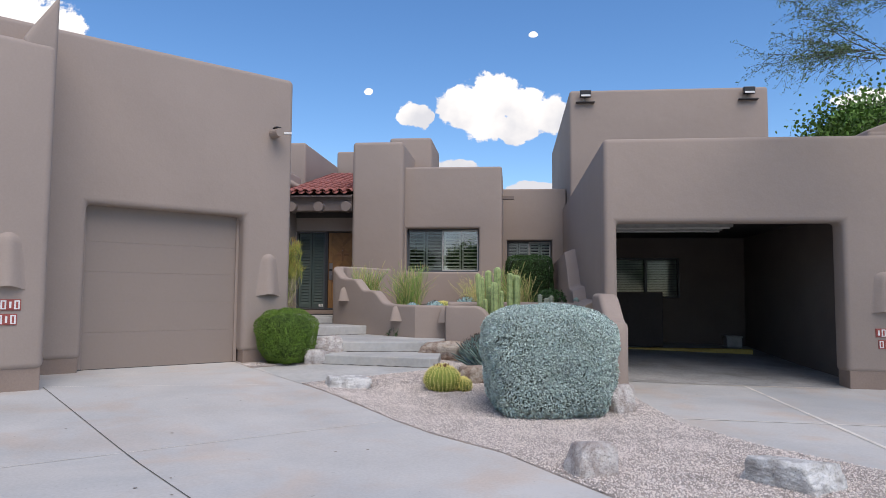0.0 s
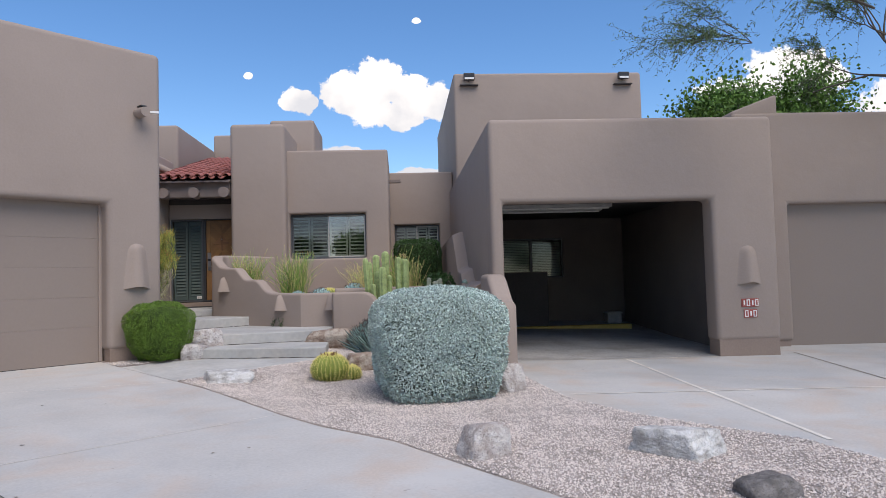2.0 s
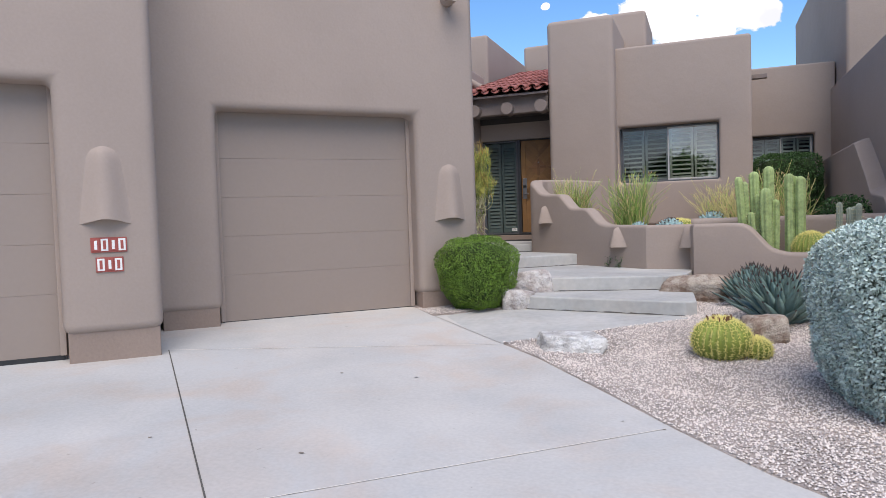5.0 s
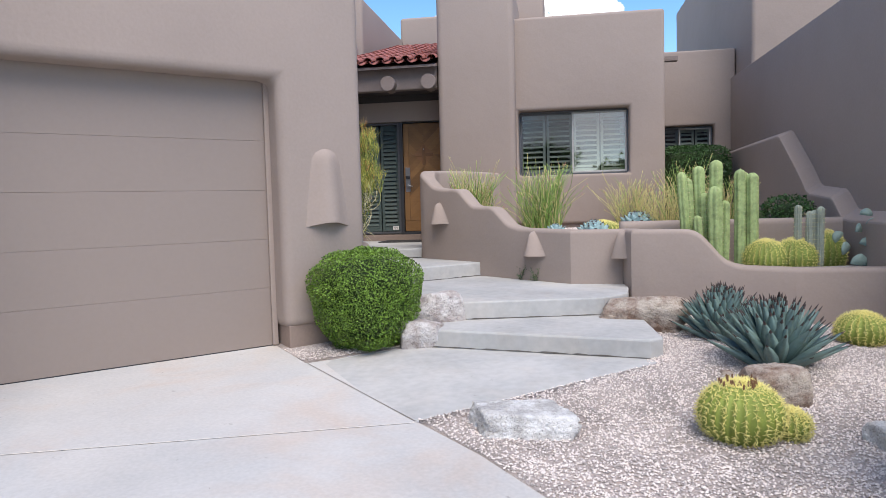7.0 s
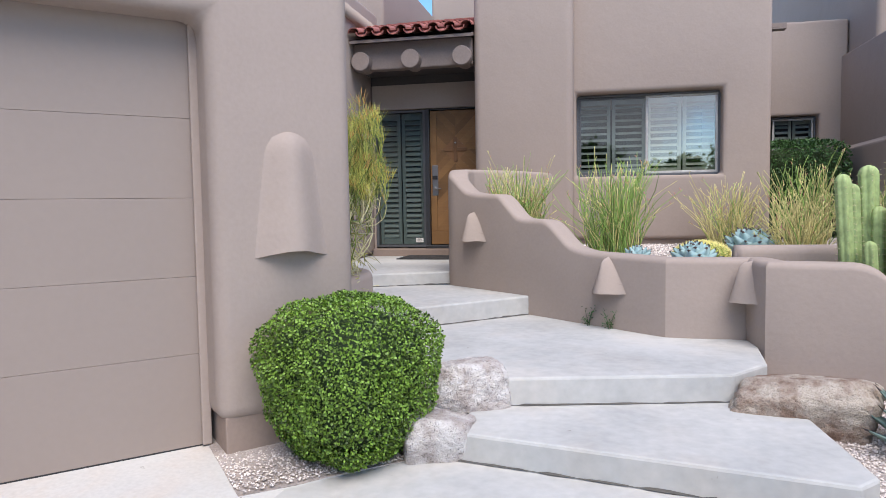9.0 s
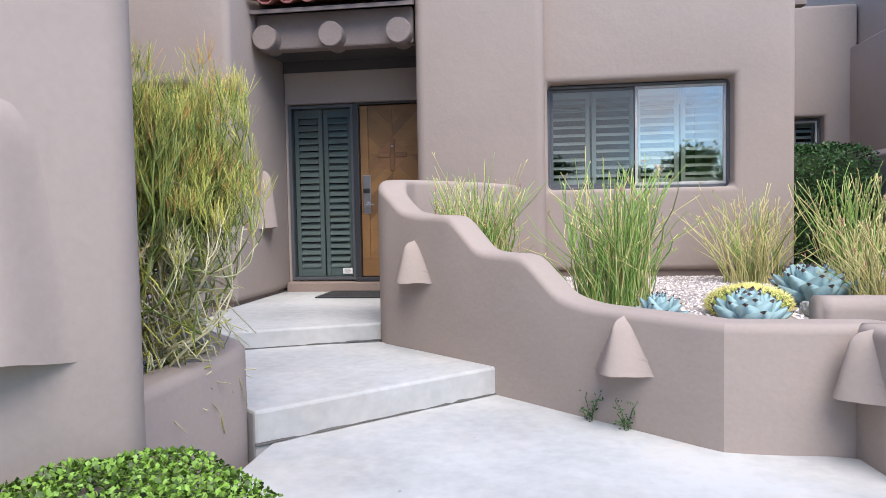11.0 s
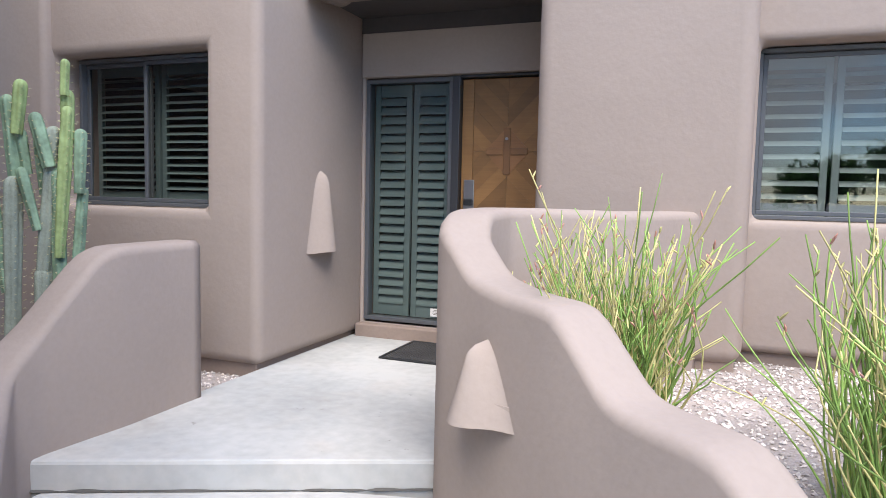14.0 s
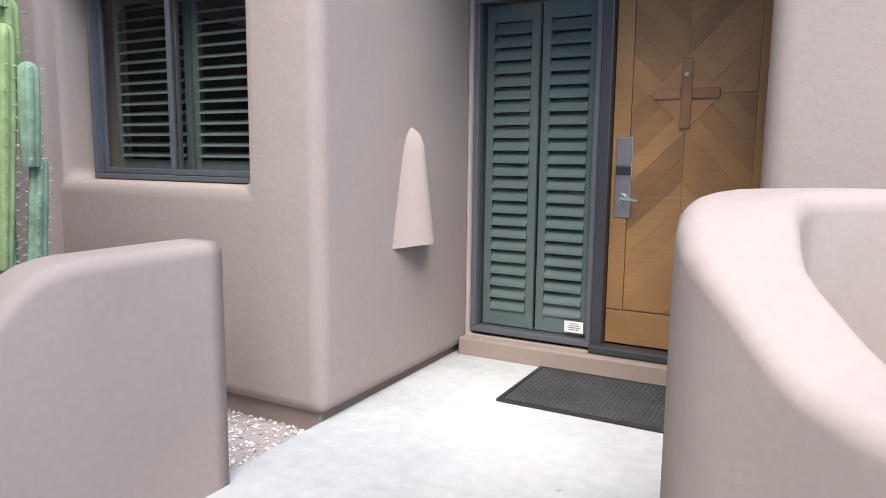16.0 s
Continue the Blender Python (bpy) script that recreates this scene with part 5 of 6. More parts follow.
def pencil_plant(at, seed):
    """A tall shrub of forking pencil-thin stems, yellow above, bare and pale below."""
    rng = random.Random(seed)
    b = thing("pencil_cactus", "tall tangled yellow-green pencil cactus shrub in the planter", "succulent", at=at)
    lines, pick = [], []

    def grow(p, d, ln, rad, depth):
        line = [(*p, rad)]
        q, e = Vector(p), Vector(d)
        for _ in range(3):
            e = (e + Vector((rng.gauss(0, 0.16), rng.gauss(0, 0.16), rng.gauss(0.03, 0.13)))).normalized()
            if (q.x / 0.5) ** 2 + (q.y / 0.5) ** 2 + ((q.z - 1.05) / 1.45) ** 2 > 1 or q.x + q.y < -0.38:
                e = (e * 0.85 + Vector((-q.x * 0.45 + 0.1, -q.y * 0.6, 0.5 if q.z < 1.8 else -0.1)) * 0.6).normalized()
            q = q + e * ln / 3
            rad *= 0.93
            line.append((*q, rad))
        lines.append(line)
        low = q.z < 0.8 and rng.random() < 0.6
        pick.append(1 if low or depth > 3 else 2 if depth > 0 else rng.choice((0, 2)))
        if depth > 0:
            for _ in range(rng.choice((2, 3, 3)) if depth > 1 else rng.choice((2, 3, 4))):
                f = (e + Vector((rng.gauss(0, 0.5), rng.gauss(0, 0.5), rng.gauss(0.12, 0.35)))).normalized()
                grow(q, f, ln * rng.uniform(0.5, 0.8), rad * 0.86, depth - 1)
        else:
            tone_ = 1 if low else rng.choice((0, 0, 0, 2, 2, 3))
            for _ in range(5):
                f = (e * 0.8 + Vector((rng.gauss(0, 0.4), rng.gauss(0, 0.4), 0.45 + rng.gauss(0.2, 0.25)))).normalized()
                tip = q + f * rng.uniform(0.06, 0.14)
                bow = q.lerp(tip, 0.5) + Vector((rng.gauss(0, 0.006), rng.gauss(0, 0.006), -0.006))
                lines.append([(*q, rad * 0.85), (*bow, rad * 0.8), (*tip, rad * 0.5)])
                pick.append(tone_ if rng.random() < 0.8 else 0)

    for _ in range(46):
        a = rng.uniform(0, 6.283)
        tilt = rng.uniform(0.05, 0.65)
        grow((0.14 * math.cos(a), 0.14 * math.sin(a), rng.uniform(0, 0.5)), (math.cos(a) * tilt + 0.1, math.sin(a) * tilt, 1.0), 0.4, 0.0092, 4)
    child("stem_clump", stems_mesh(lines, [PENCIL, PENCIL_OLD, PENCIL_GREEN, PENCIL_TIP], pick), b)
    droop = []
    for _ in range(560):
        h = rng.uniform(0.0, 1.1)
        a = rng.uniform(-1.9, 1.4)
        r = rng.uniform(0.05, 0.32)
        ln = rng.uniform(0.12, 0.28)
        line = [(r * math.cos(a) + t * ln * math.cos(a + t * rng.uniform(-0.6, 0.6)), r * math.sin(a) + t * ln * math.sin(a + t * 0.4), h + 0.16 * t - 0.34 * t * t * rng.uniform(0.3, 1.2), 0.0065 * (1 - 0.5 * t)) for t in (0, 0.25, 0.5, 0.75, 1)]
        droop.append(line)
    child("drooping_growth", stems_mesh(droop, [PENCIL_OLD, PENCIL], [rng.choice((0, 0, 1)) for _ in droop]), b, "bare pale drooping twigs")
    return b


pencil_plant((-2.92, 7.42, 0.9), 31)


def ribbed_column(parent, base, top, r, ribs, mat, seed, waist=0.06, label="", name="column"):
    """A ribbed cactus column with a domed tip and slight waists."""
    rng = random.Random(seed)
    a, b = Vector(base), Vector(top)
    ln = (b - a).length
    m = Matrix.Translation(a) @ (b - a).to_track_quat("Z", "Y").to_matrix().to_4x4()
    bm = bmesh.new()
    n, rows = ribs * 6, []
    steps = max(10, int(ln / 0.05))
    for i in range(steps + 5):
        if i <= steps:
            t = i / steps
            z, k = t * (ln - r), 1.0
        else:
            w = (i - steps) / 4.6
            z, k = ln - r + r * math.sin(w * 1.57), max(0.06, math.cos(w * 1.57))
        k *= 1 - waist * (0.5 + 0.5 * math.cos(z / 0.16 + seed)) + 0.04 * noise.noise(Vector((seed, 0, z * 3)))
        k *= 0.86 + 0.14 * min(1, z / 0.2)
        rows.append([bm.verts.new((r * k * (0.77 + 0.23 * abs(math.cos(ribs * th / 2))) * math.cos(th), r * k * (0.77 + 0.23 * abs(math.cos(ribs * th / 2))) * math.sin(th), z)) for th in [6.2832 * s / n for s in range(n)]])
    for p, q in zip(rows, rows[1:]):
        for s in range(n):
            bm.faces.new([p[s], p[(s + 1) % n], q[(s + 1) % n], q[s]])
    bm.faces.new(rows[-1])
    bm.transform(m)
    bmesh.ops.recalc_face_normals(bm, faces=bm.faces)
    col = part(name, bm, mat, parent, label, True)
    lines = []
    for s in range(ribs):
        th = 6.2832 * s / ribs
        for i in range(int(ln / 0.045)):
            z = 0.03 + i * 0.045
            for _ in range(3):
                d = Vector((math.cos(th + rng.uniform(-0.6, 0.6)), math.sin(th + rng.uniform(-0.6, 0.6)), rng.uniform(-0.4, 0.6)))
                p0 = m @ Vector((r * 0.97 * math.cos(th), r * 0.97 * math.sin(th), min(z, ln - r * 0.6)))
                p1 = p0 + (m.to_3x3() @ d) * 0.016
                lines.append([(*p0, 0.0016), (*p1, 0.0006)])
    child("spine_set", stems_mesh(lines, [PENCIL_OLD], [0] * len(lines), 3), col)
    return col


sp = thing("columnar_cactus", "cluster of pale green ribbed columnar cacti", "cactus", at=(1.5, 7.86, 0.62))
for k, (x, y, h, r) in enumerate(((0.012, 0.04, 1.315, 0.078), (-0.17, 0.08, 1.255, 0.072), (-0.37, 0.0, 1.19, 0.058), (-0.3, 0.03, 1.12, 0.058), (-0.04, -0.14, 1.02, 0.082), (-0.226, -0.13, 0.7, 0.05), (0.09, -0.06, 0.86, 0.055), (-0.12, 0.0, 0.95, 0.06))):
    ribbed_column(sp, (x * 0.8, y, -0.02), (x, y, h), r, 6, COLUMN, k + 1)
sp2 = thing("columnar_cactus", "pair of pale green ribbed columnar cacti", "cactus", at=(1.86, 7.86, 0.62))
ribbed_column(sp2, (-0.1, 0.0, -0.02), (-0.1, 0.0, 1.2), 0.065, 6, COLUMN, 8)
ribbed_column(sp2, (0.03, -0.02, -0.02), (0.03, 0.0, 1.16), 0.068, 6, COLUMN, 9)
ribbed_column(sp2, (-0.03, 0.06, -0.02), (-0.03, 0.08, 1.17), 0.05, 6, COLUMN, 10)
om = thing("small_columnar_cactus", "group of slim grey woolly columnar cacti", "cactus", at=(2.42, 7.72, 0.6))
for k, (x, y, h) in enumerate(((-0.1, 0.02, 0.81), (0.01, 0.0, 0.74), (0.067, 0.03, 0.75), (0.113, -0.02, 0.79))):
    ribbed_column(om, (x, y, 0), (x + 0.01, y, h), 0.04, 9, COLUMN_GREY, 20 + k, 0.02)
lc = thing("columnar_cactus", "tall branching blue-green cactus with grey corky trunks", "cactus", at=(-4.66, 9.77, 0.9))
ARMS = [  # sideways, height at the foot and at the tip, radius, skin
    (0.02, -0.02, 0.03, 0.75, 0.062, COLUMN_GREY), (0.03, 0.7, 0.1, 1.53, 0.05, COLUMN_GREY), (0.15, 1.44, 0.155, 1.74, 0.045, COLUMN), (0.155, 1.7, 0.165, 1.9, 0.032, COLUMN),
    (0.02, 0.95, -0.06, 1.3, 0.034, COLUMN_BLUE), (-0.06, 1.26, -0.1, 1.52, 0.036, COLUMN_BLUE), (-0.095, 1.48, -0.065, 1.78, 0.038, COLUMN), (0.09, 1.3, 0.015, 1.6, 0.042, COLUMN_BLUE), (0.03, 1.15, 0.0, 1.47, 0.036, COLUMN_BLUE),
    (0.12, 0.55, 0.11, 1.3, 0.046, COLUMN_BLUE), (0.13, 0.8, 0.19, 1.64, 0.038, COLUMN), (0.17, 0.5, 0.23, 1.2, 0.034, COLUMN_BLUE), (0.225, 1.16, 0.24, 1.52, 0.036, COLUMN_BLUE),
    (-0.15, -0.02, -0.12, 1.25, 0.052, COLUMN_GREY), (-0.12, 1.2, -0.16, 1.7, 0.045, COLUMN_BLUE), (-0.16, 0.6, -0.26, 1.4, 0.04, COLUMN_BLUE)]
for k, (l0, z0, l1, z1, r, mt) in enumerate(ARMS):
    off = 0.04 * math.sin(k * 2.1) if r < 0.048 else 0.0
    ribbed_column(lc, (0.87 * l0 + off * 0.49, 0.49 * l0 - off, z0), (0.87 * l1 + off * 0.49, 0.49 * l1 - off, z1), r, 5, mt, 40 + k, 0.16)


def barrel(at, r, h, ribs, seed, label, crown=False, parent=None):
    """A golden barrel cactus: ribs, spines in stars along them and a woolly crown."""
    rng = random.Random(seed)
    b = parent or thing("barrel_cactus", label, "cactus", "golden barrel cacti", at)
    off = Vector((0, 0, 0)) if parent is None else Vector(at)
    bm = bmesh.new()
    n, rows = ribs * 4, []
    for i in range(19):
        f = -1.25 + 2.8 * i / 18
        f = min(f, 1.56)
        rr, z = r * math.cos(f), h / 2 + h / 2 * math.sin(f) - (0.09 * h if i == 18 else 0)
        rows.append([bm.verts.new(Vector((rr * (0.9 + 0.1 * abs(math.cos(ribs * th / 2)) ** 0.7) * math.cos(th), rr * (0.9 + 0.1 * abs(math.cos(ribs * th / 2)) ** 0.7) * math.sin(th), z)) + off) for th in [6.2832 * s / n for s in range(n)]])
    for p, q in zip(rows, rows[1:]):
        for s in range(n):
            bm.faces.new([p[s], p[(s + 1) % n], q[(s + 1) % n], q[s]])
    bm.faces.new(rows[0][::-1])
    body = part("body", bm, BARREL, b, "", True)
    lines = []
    for s in range(ribs):
        th = 6.2832 * s / ribs
        for i in range(17):
            f = -0.85 + 2.3 * i / 16
            base = Vector((r * math.cos(f) * math.cos(th), r * math.cos(f) * math.sin(th), h / 2 + h / 2 * math.sin(f)))
            nrm = Vector((math.cos(f) * math.cos(th), math.cos(f) * math.sin(th), math.sin(f)))
            for _ in range(6):
                d = (nrm * 0.55 + Vector((rng.gauss(0, 0.6), rng.gauss(0, 0.6), rng.gauss(0, 0.6)))).normalized()
                if d.dot(nrm) < 0.02:
                    d = d - nrm * d.dot(nrm) * 1.5
                lines.append([(*(base + off), 0.003), (*(base + off + d * rng.uniform(0.022, 0.038)), 0.0008)])
    child("spine_set", stems_mesh(lines, [SPINE], [0] * len(lines), 3), body, "golden yellow spines")
    bm = blob((off.x, off.y, off.z + h * 0.93), (r * 0.42, r * 0.42, h * 0.07), 0.1, 2, seed)
    part("crown", bm, WOOLLY, body, "pale yellow woolly crown")
    if crown:
        bm = bmesh.new()
        for k in range(34):
            a, q = rng.uniform(0, 6.283), r * rng.uniform(0.25, 0.5)
            p = Vector((q * math.cos(a), q * math.sin(a), h * 0.96)) + off
            cyl_between(bm, p, p + Vector((rng.uniform(-0.01, 0.01), rng.uniform(-0.01, 0.01), rng.uniform(0.025, 0.045))), 0.009, 0.004, 6)
        part("flower_ring", bm, FLOWER_DRY, body, "ring of dry brown flower stubs")["kind"] = "stuff"
    return b


bc = barrel((0.82, 4.06, 0.0), 0.25, 0.395, 26, 51, "golden barrel cactus with dry flowers and a pup", True)
barrel((0.29, 0.03, 0.02), 0.115, 0.2, 16, 52, "", False, bc)
barrel((2.42, 6.35, 0.12), 0.22, 0.33, 24, 53, "golden barrel cactus in the gravel bed")
barrel((2.0, 7.76, 0.6), 0.23, 0.43, 24, 54, "golden barrel cactus in the planter")
barrel((2.31, 7.78, 0.6), 0.23, 0.44, 24, 55, "golden barrel cactus in the planter")
barrel((2.75, 8.12, 0.6), 0.21, 0.5, 22, 56, "golden barrel cactus in the planter")
barrel((0.32, 9.05, 1.02), 0.25, 0.22, 24, 57, "low golden barrel cactus behind a blue agave")


def leaf_mesh(ln, wide, thick, bend, mats, cup=0.35):
    """A thick pointed agave leaf along +x, cupped, with a dark terminal spine."""
    bm = bmesh.new()
    rows = []
    prof = ((0, 0.62), (0.12, 0.72), (0.3, 0.95), (0.48, 1.0), (0.65, 0.84), (0.8, 0.55), (0.92, 0.24), (1.0, 0.03))
    for t, w in prof:
        z = bend * t * t * ln
        hw = w * wide / 2
        tk = thick * (1 - t) + 0.002
        rows.append([bm.verts.new((t * ln, -hw, z + cup * hw)), bm.verts.new((t * ln, 0, z)), bm.verts.new((t * ln, hw, z + cup * hw)), bm.verts.new((t * ln, 0, z - tk - 0.15 * hw))])
    for i, (p, q) in enumerate(zip(rows, rows[1:])):
        for a, b in ((0, 1), (1, 2), (2, 3), (3, 0)):
            f = bm.faces.new([p[a], p[b], q[b], q[a]])
            f.material_index = 1 if i >= 6 else 0
    bm.faces.new(rows[0])
    bmesh.ops.recalc_face_normals(bm, faces=bm.faces)
    me = bpy.data.meshes.new("leaf")
    bm.to_mesh(me)
    bm.free()
    for m in mats:
        me.materials.append(m)
    for f in me.polygons:
        f.use_smooth = True
    return me


def agave(name, at, count, ln, wide, mats, label, seed, low=-0.05, high=1.45, bend=0.0, cup=0.35, crowd=0.8, shrink=0.25):
    rng = random.Random(seed)
    b = thing(name, label, "agave", "", at)
    me = leaf_mesh(ln, wide, 0.022, bend, mats, cup)
    part("heart", tube((0, 0, -0.06), (0, 0, 0.12), ln * 0.16, ln * 0.1, 12), mats[0], b)
    for k in range(count):
        t = k / (count - 1)
        el = low + (high - low) * t ** crowd + rng.uniform(-0.06, 0.06)
        s = (1.0 - shrink * t) * rng.uniform(0.9, 1.06)
        leaf = new("leaf", me)
        leaf.parent = b
        m = Matrix.Rotation(k * 2.39996 + rng.uniform(-0.08, 0.08), 4, "Z") @ Matrix.Translation((0.05 * math.cos(el), 0, 0.05 + 0.06 * t)) @ Matrix.Rotation(-el, 4, "Y") @ Matrix.Rotation(rng.uniform(-0.1, 0.1), 4, "X")
        leaf.matrix_basis = m @ Matrix.Diagonal((s, s * rng.uniform(0.85, 1.1), s, 1))
    return b


agave("agave", (1.42, 5.42, 0.08), 140, 0.58, 0.115, (AGAVE, AGAVE_TIP), "dark blue-green agave with many narrow pointed leaves", 61, 0.38, 1.5, 0.0, 0.35, 0.6, 0.05)
agave("agave", (1.22, 6.32, 0.12), 125, 0.52, 0.105, (AGAVE, AGAVE_TIP), "dark blue-green agave beside the planter wall", 62, 0.38, 1.5, 0.0, 0.35, 0.6, 0.05)
agave("blue_agave", (0.2, 8.6, 1.0), 40, 0.22, 0.17, (AGAVE_BLUE, AGAVE_TIP), "pale blue rosette agave with broad leaves", 63, 0.15, 1.25, 0.3, 0.5)
agave("blue_agave", (0.84, 9.4, 1.03), 44, 0.29, 0.21, (AGAVE_BLUE, AGAVE_TIP), "large pale blue rosette agave with broad leaves", 64, 0.15, 1.25, 0.3, 0.5)
agave("blue_agave", (-0.28, 8.75, 1.02), 24, 0.15, 0.1, (AGAVE_BLUE, AGAVE_TIP), "small pale blue rosette agave with broad leaves", 65, 0.2, 1.4, 0.2, 0.5)

pp = thing("prickly_pear", "grey-green prickly pear cactus with flat round pads", "cactus", at=(2.95, 7.75, 0.6))
for k, (x, z, r, ty, tz) in enumerate(((0, 0.14, 0.13, 10, 10), (-0.12, 0.3, 0.11, -30, 40), (0.1, 0.34, 0.12, 20, -20), (-0.2, 0.44, 0.09, -50, 10), (0.0, 0.5, 0.1, 5, 50), (0.14, 0.56, 0.1, 25, 15), (0.06, 0.68, 0.08, 10, -30))):
    bm = blob((0, 0, 0), (r * 0.8, 0.025, r), 0.06, 2, k)
    bm.transform(pose(x, 0.02 * (k % 3), z, 0, ty, tz))
    part("pad", bm, PAD, pp, "", True)


def boulder(at, size, turn, seed, mat, label, group="garden boulders", square=0.45, rough=1.0):
    """A weathered block of stone: a ball trimmed by slanting planes, edges worn round, skin pitted."""
    rng = random.Random(seed)
    edge = 36 if square > 0.9 else 18
    planes = []
    for ax in range(3):
        for sg in (-1, 1):
            v = Vector((rng.gauss(0, 0.16), rng.gauss(0, 0.16), rng.gauss(0, 0.16)))
            v[ax] += sg
            planes.append((v.normalized(), rng.uniform(0.8, 0.95) - 0.25 * square))
    for _ in range(9):
        planes.append((Vector((rng.gauss(0, 1), rng.gauss(0, 1), rng.gauss(0, 0.8))).normalized(), rng.uniform(0.78, 1.0) + 0.12 * square))
    bm = bmesh.new()
    bmesh.ops.create_icosphere(bm, subdivisions=5, radius=1)
    for v in bm.verts:
        d = v.co.normalized()
        r = 1.15 ** -edge + sum((max(d.dot(n), 1e-6) / h) ** edge for n, h in planes)
        v.co = d * r ** (-1 / edge)
    for ax in range(3):
        lo, hi = min(v.co[ax] for v in bm.verts), max(v.co[ax] for v in bm.verts)
        for v in bm.verts:
            v.co[ax] = (v.co[ax] - lo) / (hi - lo) * 2 - 1
    for v in bm.verts:
        n = noise.fractal(v.co * 1.8 + Vector((seed, 2, 1)), 1.0, 2.0, 4)
        crack = abs(noise.noise(v.co * 2.6 + Vector((3, seed, 1))))
        v.co *= 1 + rough * (0.05 * n + 0.022 * noise.noise(v.co * 8) + 0.014 * noise.noise(v.co * 18) - 0.05 * max(0, 0.1 - crack) / 0.1)
        v.co = Vector((v.co.x * size[0], v.co.y * size[1], v.co.z * size[2]))
    ob = tagged(linked("boulder", bm, mat, smooth=True), label, "rock", group)
    ob.matrix_basis = pose(*at, 0, 0, turn)
    return ob


boulder((2.4, 0.13, 0.02), (0.2, 0.19, 0.19), 20, 71, ROCK, "rough pinkish-grey granite boulder on the gravel")
boulder((3.88, 0.0, 0.0), (0.36, 0.22, 0.15), -38, 72, ROCK_WHITE, "pale grey flat-topped granite boulder on the gravel", square=1.0)
boulder((4.05, -1.05, -0.1), (0.22, 0.16, 0.15), 15, 73, ROCK_GREY, "dark grey rough boulder on the gravel")
boulder((-0.5, 3.97, 0.1), (0.34, 0.21, 0.135), 12, 74, ROCK_WHITE, "long pale flat-topped rock beside the walk", square=1.2)
boulder((0.56, 6.72, 0.36), (0.44, 0.27, 0.22), -15, 75, ROCK_BROWN, "large tan and brown boulder beside the steps")
boulder((-1.5, 6.5, 0.4), (0.28, 0.24, 0.26), 30, 76, ROCK, "speckled grey granite boulder beside the steps")
boulder((-1.55, 6.02, 0.22), (0.23, 0.2, 0.24), 10, 77, ROCK, "speckled grey granite boulder beside the steps")
boulder((1.17, 4.75, 0.14), (0.24, 0.2, 0.2), 10, 78, ROCK_BROWN, "rounded reddish-brown boulder behind a barrel cactus")
boulder((1.66, 4.1, 0.05), (0.13, 0.11, 0.1), 30, 79, ROCK_WHITE, "small white quartz rock on the gravel")
boulder((3.05, 3.15, 0.08), (0.24, 0.26, 0.22), 30, 80, ROCK, "rough pinkish-grey boulder beside the sage bush")
boulder((2.75, 7.75, 0.62), (0.3, 0.14, 0.12), 5, 81, ROCK_WHITE, "pale flat rock in the planter")
boulder((0.75, 9.0, 1.08), (0.12, 0.1, 0.08), 5, 82, ROCK_WHITE, "small pale rock in the raised bed")
boulder((1.0, 5.2, 0.16), (0.05, 0.04, 0.03), 5, 83, ROCK_BROWN, "fist-sized brown stone on the gravel")


def weed(at, seed):
    rng = random.Random(seed)
    b = thing("weed", "small thin green weed at the foot of the planter wall", "weed", "weeds by the wall", at)
    lines, pts, nms = [], [], []
    for _ in range(7):
        a, h = rng.uniform(0, 6.283), rng.uniform(0.07, 0.18)
        line = [(0.01 * math.cos(a) + 0.05 * t * t * math.cos(a), 0.01 * math.sin(a) + 0.05 * t * t * math.sin(a), h * t, 0.002) for t in (0, 0.35, 0.7, 1)]
        lines.append(line)
        for _ in range(9):
            p = Vector(line[rng.randint(1, 3)][:3])
            pts.append(tuple(p + Vector((rng.gauss(0, 0.012), rng.gauss(0, 0.012), rng.gauss(0, 0.02)))))
            nms.append((rng.gauss(0, 1), rng.gauss(0, 1), 0.5))
    child("stem_clump", stems_mesh(lines, [HEDGE], [0] * len(lines), 3), b)
    child("foliage", leaves_mesh(np.array(pts), np.array(nms), 0.025, 0.006, HEDGE, seed), b)


for s, k in ((1.98, 1), (2.22, 2)):
    p = LINE_A + LINE_D * s + Vector((LINE_D.y, -LINE_D.x)) * 0.15
    weed((p.x, p.y, 0.53), k)

# ---------- trees ----------


def limbs(rng, trunk, levels, spread, ln, rad, up, twigs):
    """Forking limbs from a trunk line; ends go into twigs."""
    lines = []

    def grow(p, d, length, r, depth):
        line, q, e = [(*p, r)], Vector(p), Vector(d).normalized()
        for _ in range(4):
            e = (e + Vector((rng.gauss(0, 0.14), rng.gauss(0, 0.14), rng.gauss(up, 0.12)))).normalized()
            q = q + e * length / 4
            r *= 0.9
            line.append((*q, r))
            if depth <= 1:
                twigs.append((q.copy(), e.copy()))
        lines.append(line)
        if depth:
            for _ in range(rng.choice((2, 3, 3))):
                f = (e + Vector((rng.gauss(0, spread), rng.gauss(0, spread), rng.gauss(0, spread * 0.6)))).normalized()
                grow(q, f, length * rng.uniform(0.6, 0.85), r * 0.75, depth - 1)

    for p, d in trunk:
        grow(p, d, ln, rad, levels)
    return lines


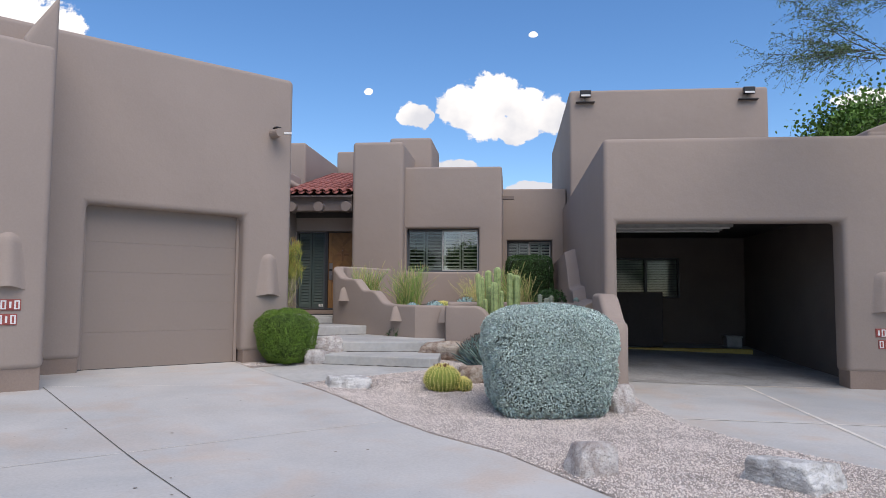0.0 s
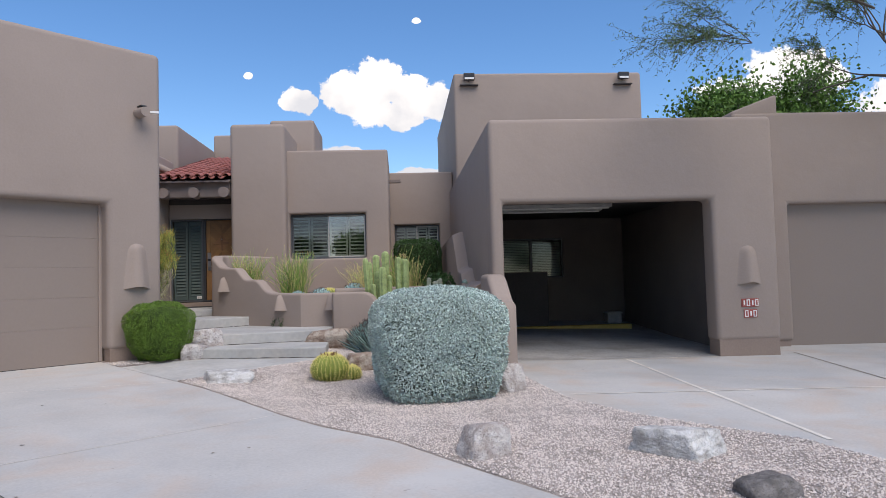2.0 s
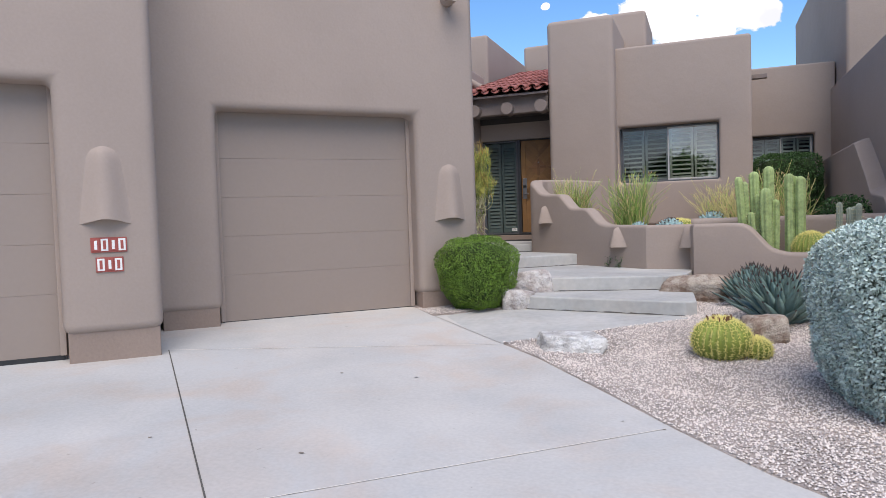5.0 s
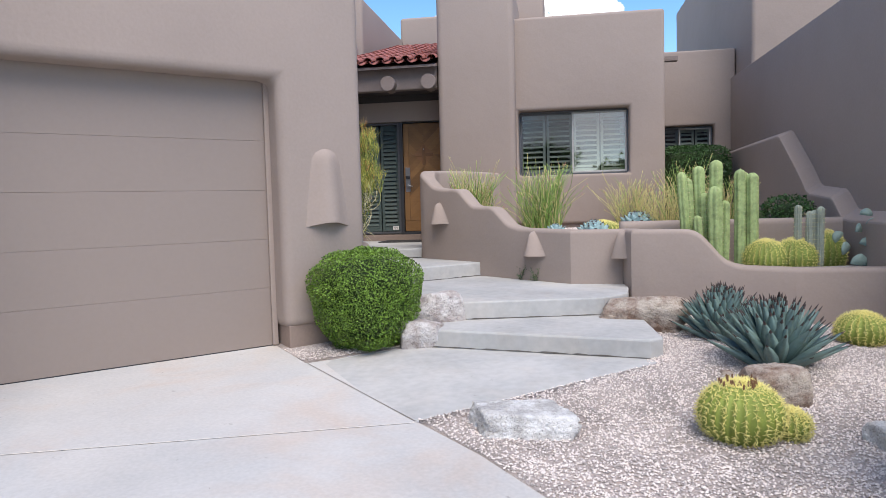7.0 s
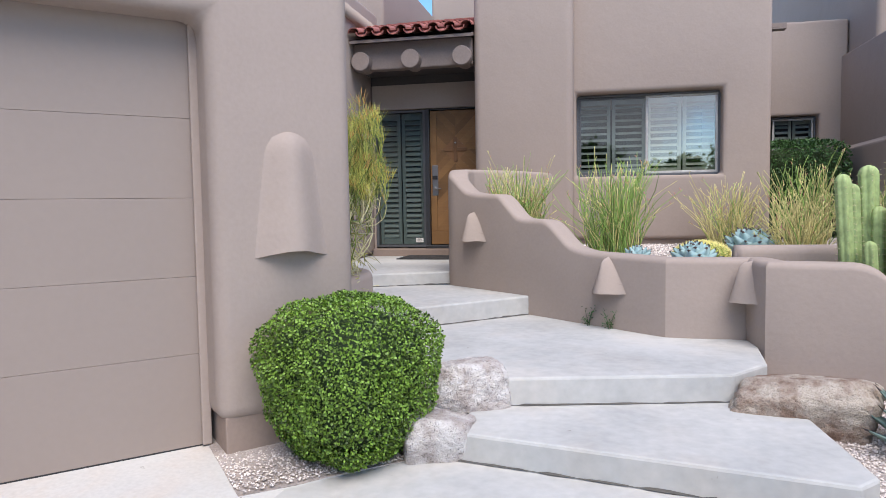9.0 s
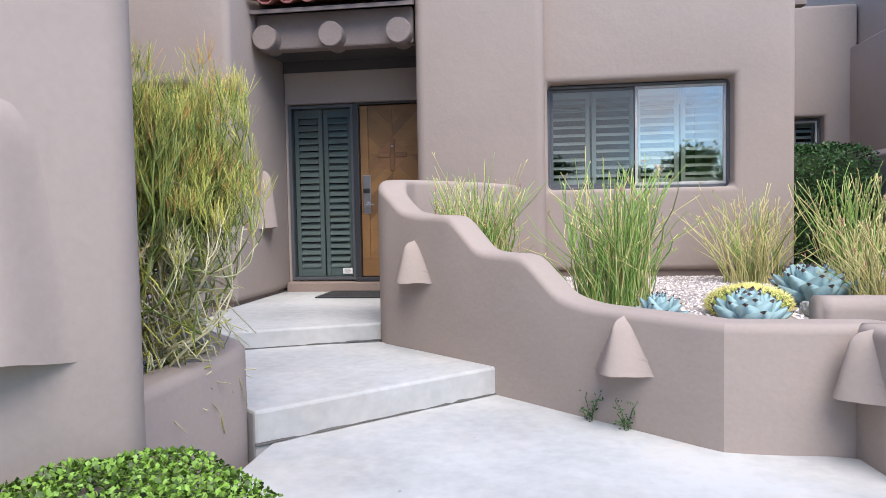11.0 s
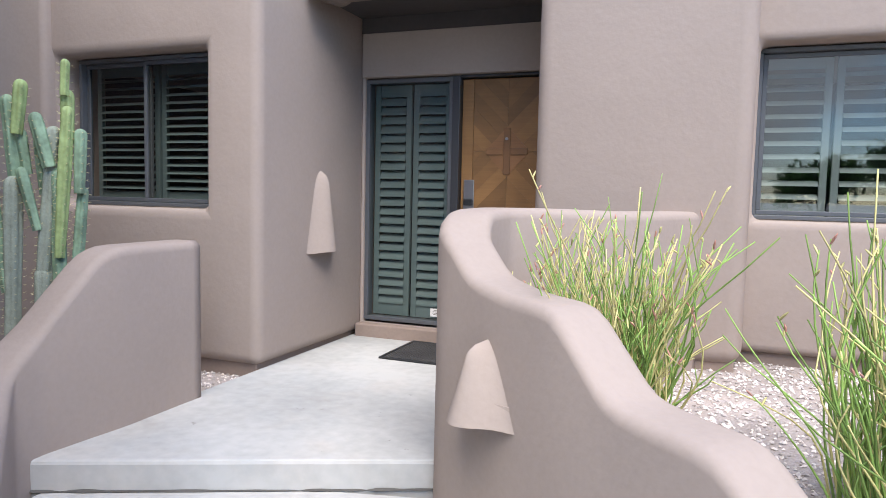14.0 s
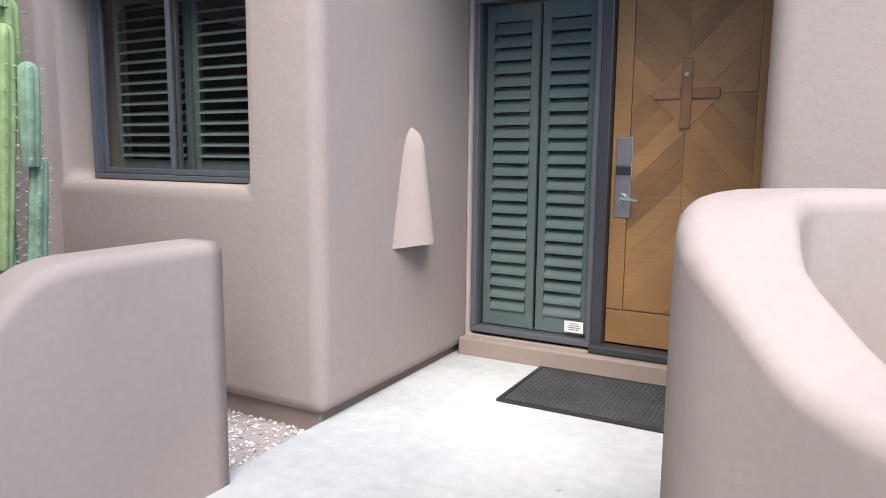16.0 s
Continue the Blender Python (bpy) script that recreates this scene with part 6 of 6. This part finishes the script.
def broad_tree(name, at, high, wide, leafs, seed, label, leaf=(0.16, 0.05)):
    rng = random.Random(seed)
    t = thing(name, label, "tree", "", at)
    twigs = []
    stems = limbs(rng, [((0, 0, high * 0.3), (0.5, 0.2, 1)), ((0, 0, high * 0.3), (-0.5, 0.3, 0.9)), ((0, 0, high * 0.32), (0.1, -0.6, 0.9)), ((0, 0, high * 0.34), (0, 0.1, 1))], 3, 0.55, high * 0.24, high * 0.02, 0.05, twigs)
    child("limb_frame", stems_mesh(stems, [BARK], [0] * len(stems), 5), t)
    part("trunk", tube((0, 0, -0.3), (0, 0, high * 0.36), high * 0.04, high * 0.026, 10), BARK, t)
    nrg = np.random.default_rng(seed)
    pick = nrg.integers(0, len(twigs), leafs)
    c = np.array([tuple(twigs[k][0]) for k in pick]) + nrg.normal(size=(leafs, 3)) * high * 0.055
    nm = nrg.normal(size=(leafs, 3)) + np.array([0, 0, 0.4])
    child("crown", leaves_mesh(c, nm, leaf[0], leaf[1], TREE_LEAF, seed), t)
    return t


broad_tree("shade_tree", (14.5, 16.5, 0), 8.6, 4, 32000, 91, "round-crowned green tree behind the carport wing", (0.13, 0.05))

# fine-leaved mesquite whose boughs hang over the drive
mq = thing("mesquite_tree", "fine-leaved mesquite tree with arching dark branches", "tree", at=(11.1, 3.6, -0.1))
rngm = random.Random(92)
part("trunk", tube((0, 0, -0.2), (-0.3, 0, 3.6), 0.2, 0.13, 10), BARK, mq)
tw = []
seeds = [((-0.3, 0, 3.5), (-1.0, 0.1, 0.75)), ((-0.3, 0, 3.4), (-0.8, 0.7, 0.7)), ((-0.3, 0, 3.5), (-1.0, -0.3, 0.9)), ((-0.3, 0, 3.5), (0.3, 0.5, 1)), ((-0.3, 0, 3.5), (0.4, -0.7, 0.9)), ((-0.3, 0, 3.5), (-0.6, 0.3, 1.1)), ((-0.3, 0, 3.5), (-0.9, 0.4, 0.6))]
stems = [s for s in limbs(rngm, seeds, 4, 0.36, 1.75, 0.07, 0.02, tw) if min(p[2] for p in s) > (3.4 if s[0][0] > -0.6 else 4.1 if s[0][0] > -1.5 else 4.9)]
child("limb_frame", stems_mesh(stems, [BARK], [0] * len(stems), 4), mq)
fronds, pts, nms = [], [], []
for q, e in tw:
    if q.z < (4.9 if q.x < -1.5 else 4.0):
        continue
    # fronds thickened on the east side to shade the wing
    for _ in range(5 if q.x > -1.0 else 2):
        d = (e + Vector((rngm.gauss(0, 0.6), rngm.gauss(0, 0.6), rngm.gauss(-0.25, 0.4)))).normalized()
        ln = rngm.uniform(0.25, 0.6)
        line = []
        for i in range(5):
            t = i / 4
            p = q + d * ln * t + Vector((0, 0, -0.12 * t * t))
            line.append((*p, 0.004 * (1 - 0.6 * t)))
            for _ in range(5):
                pts.append(tuple(p + Vector((rngm.gauss(0, 0.02), rngm.gauss(0, 0.02), rngm.gauss(0, 0.02)))))
                nms.append((rngm.gauss(0, 1), rngm.gauss(0, 1), rngm.gauss(0, 0.6)))
        fronds.append(line)
child("twig_mass", stems_mesh(fronds, [BARK], [0] * len(fronds), 3), mq)
child("crown", leaves_mesh(np.array(pts), np.array(nms), 0.06, 0.007, MESQUITE, 92), mq)

# second mesquite, added out of view to shade the wing
mq_shade = copy_thing(mq, pose(14.6, 2.6, -0.1, 0, 0, 150))

# trees across the street, mirrored in the windows
for k, (x, y, h) in enumerate(((-7, -27, 6.0), (-1.5, -31, 7.0), (4.5, -26, 5.0), (10, -30, 6.5), (-14, -30, 7))):
    src = broad_tree("street_tree", (x, y, -0.5), h, 4, 3500, 93 + k, "green street tree across the road", (0.3, 0.12))
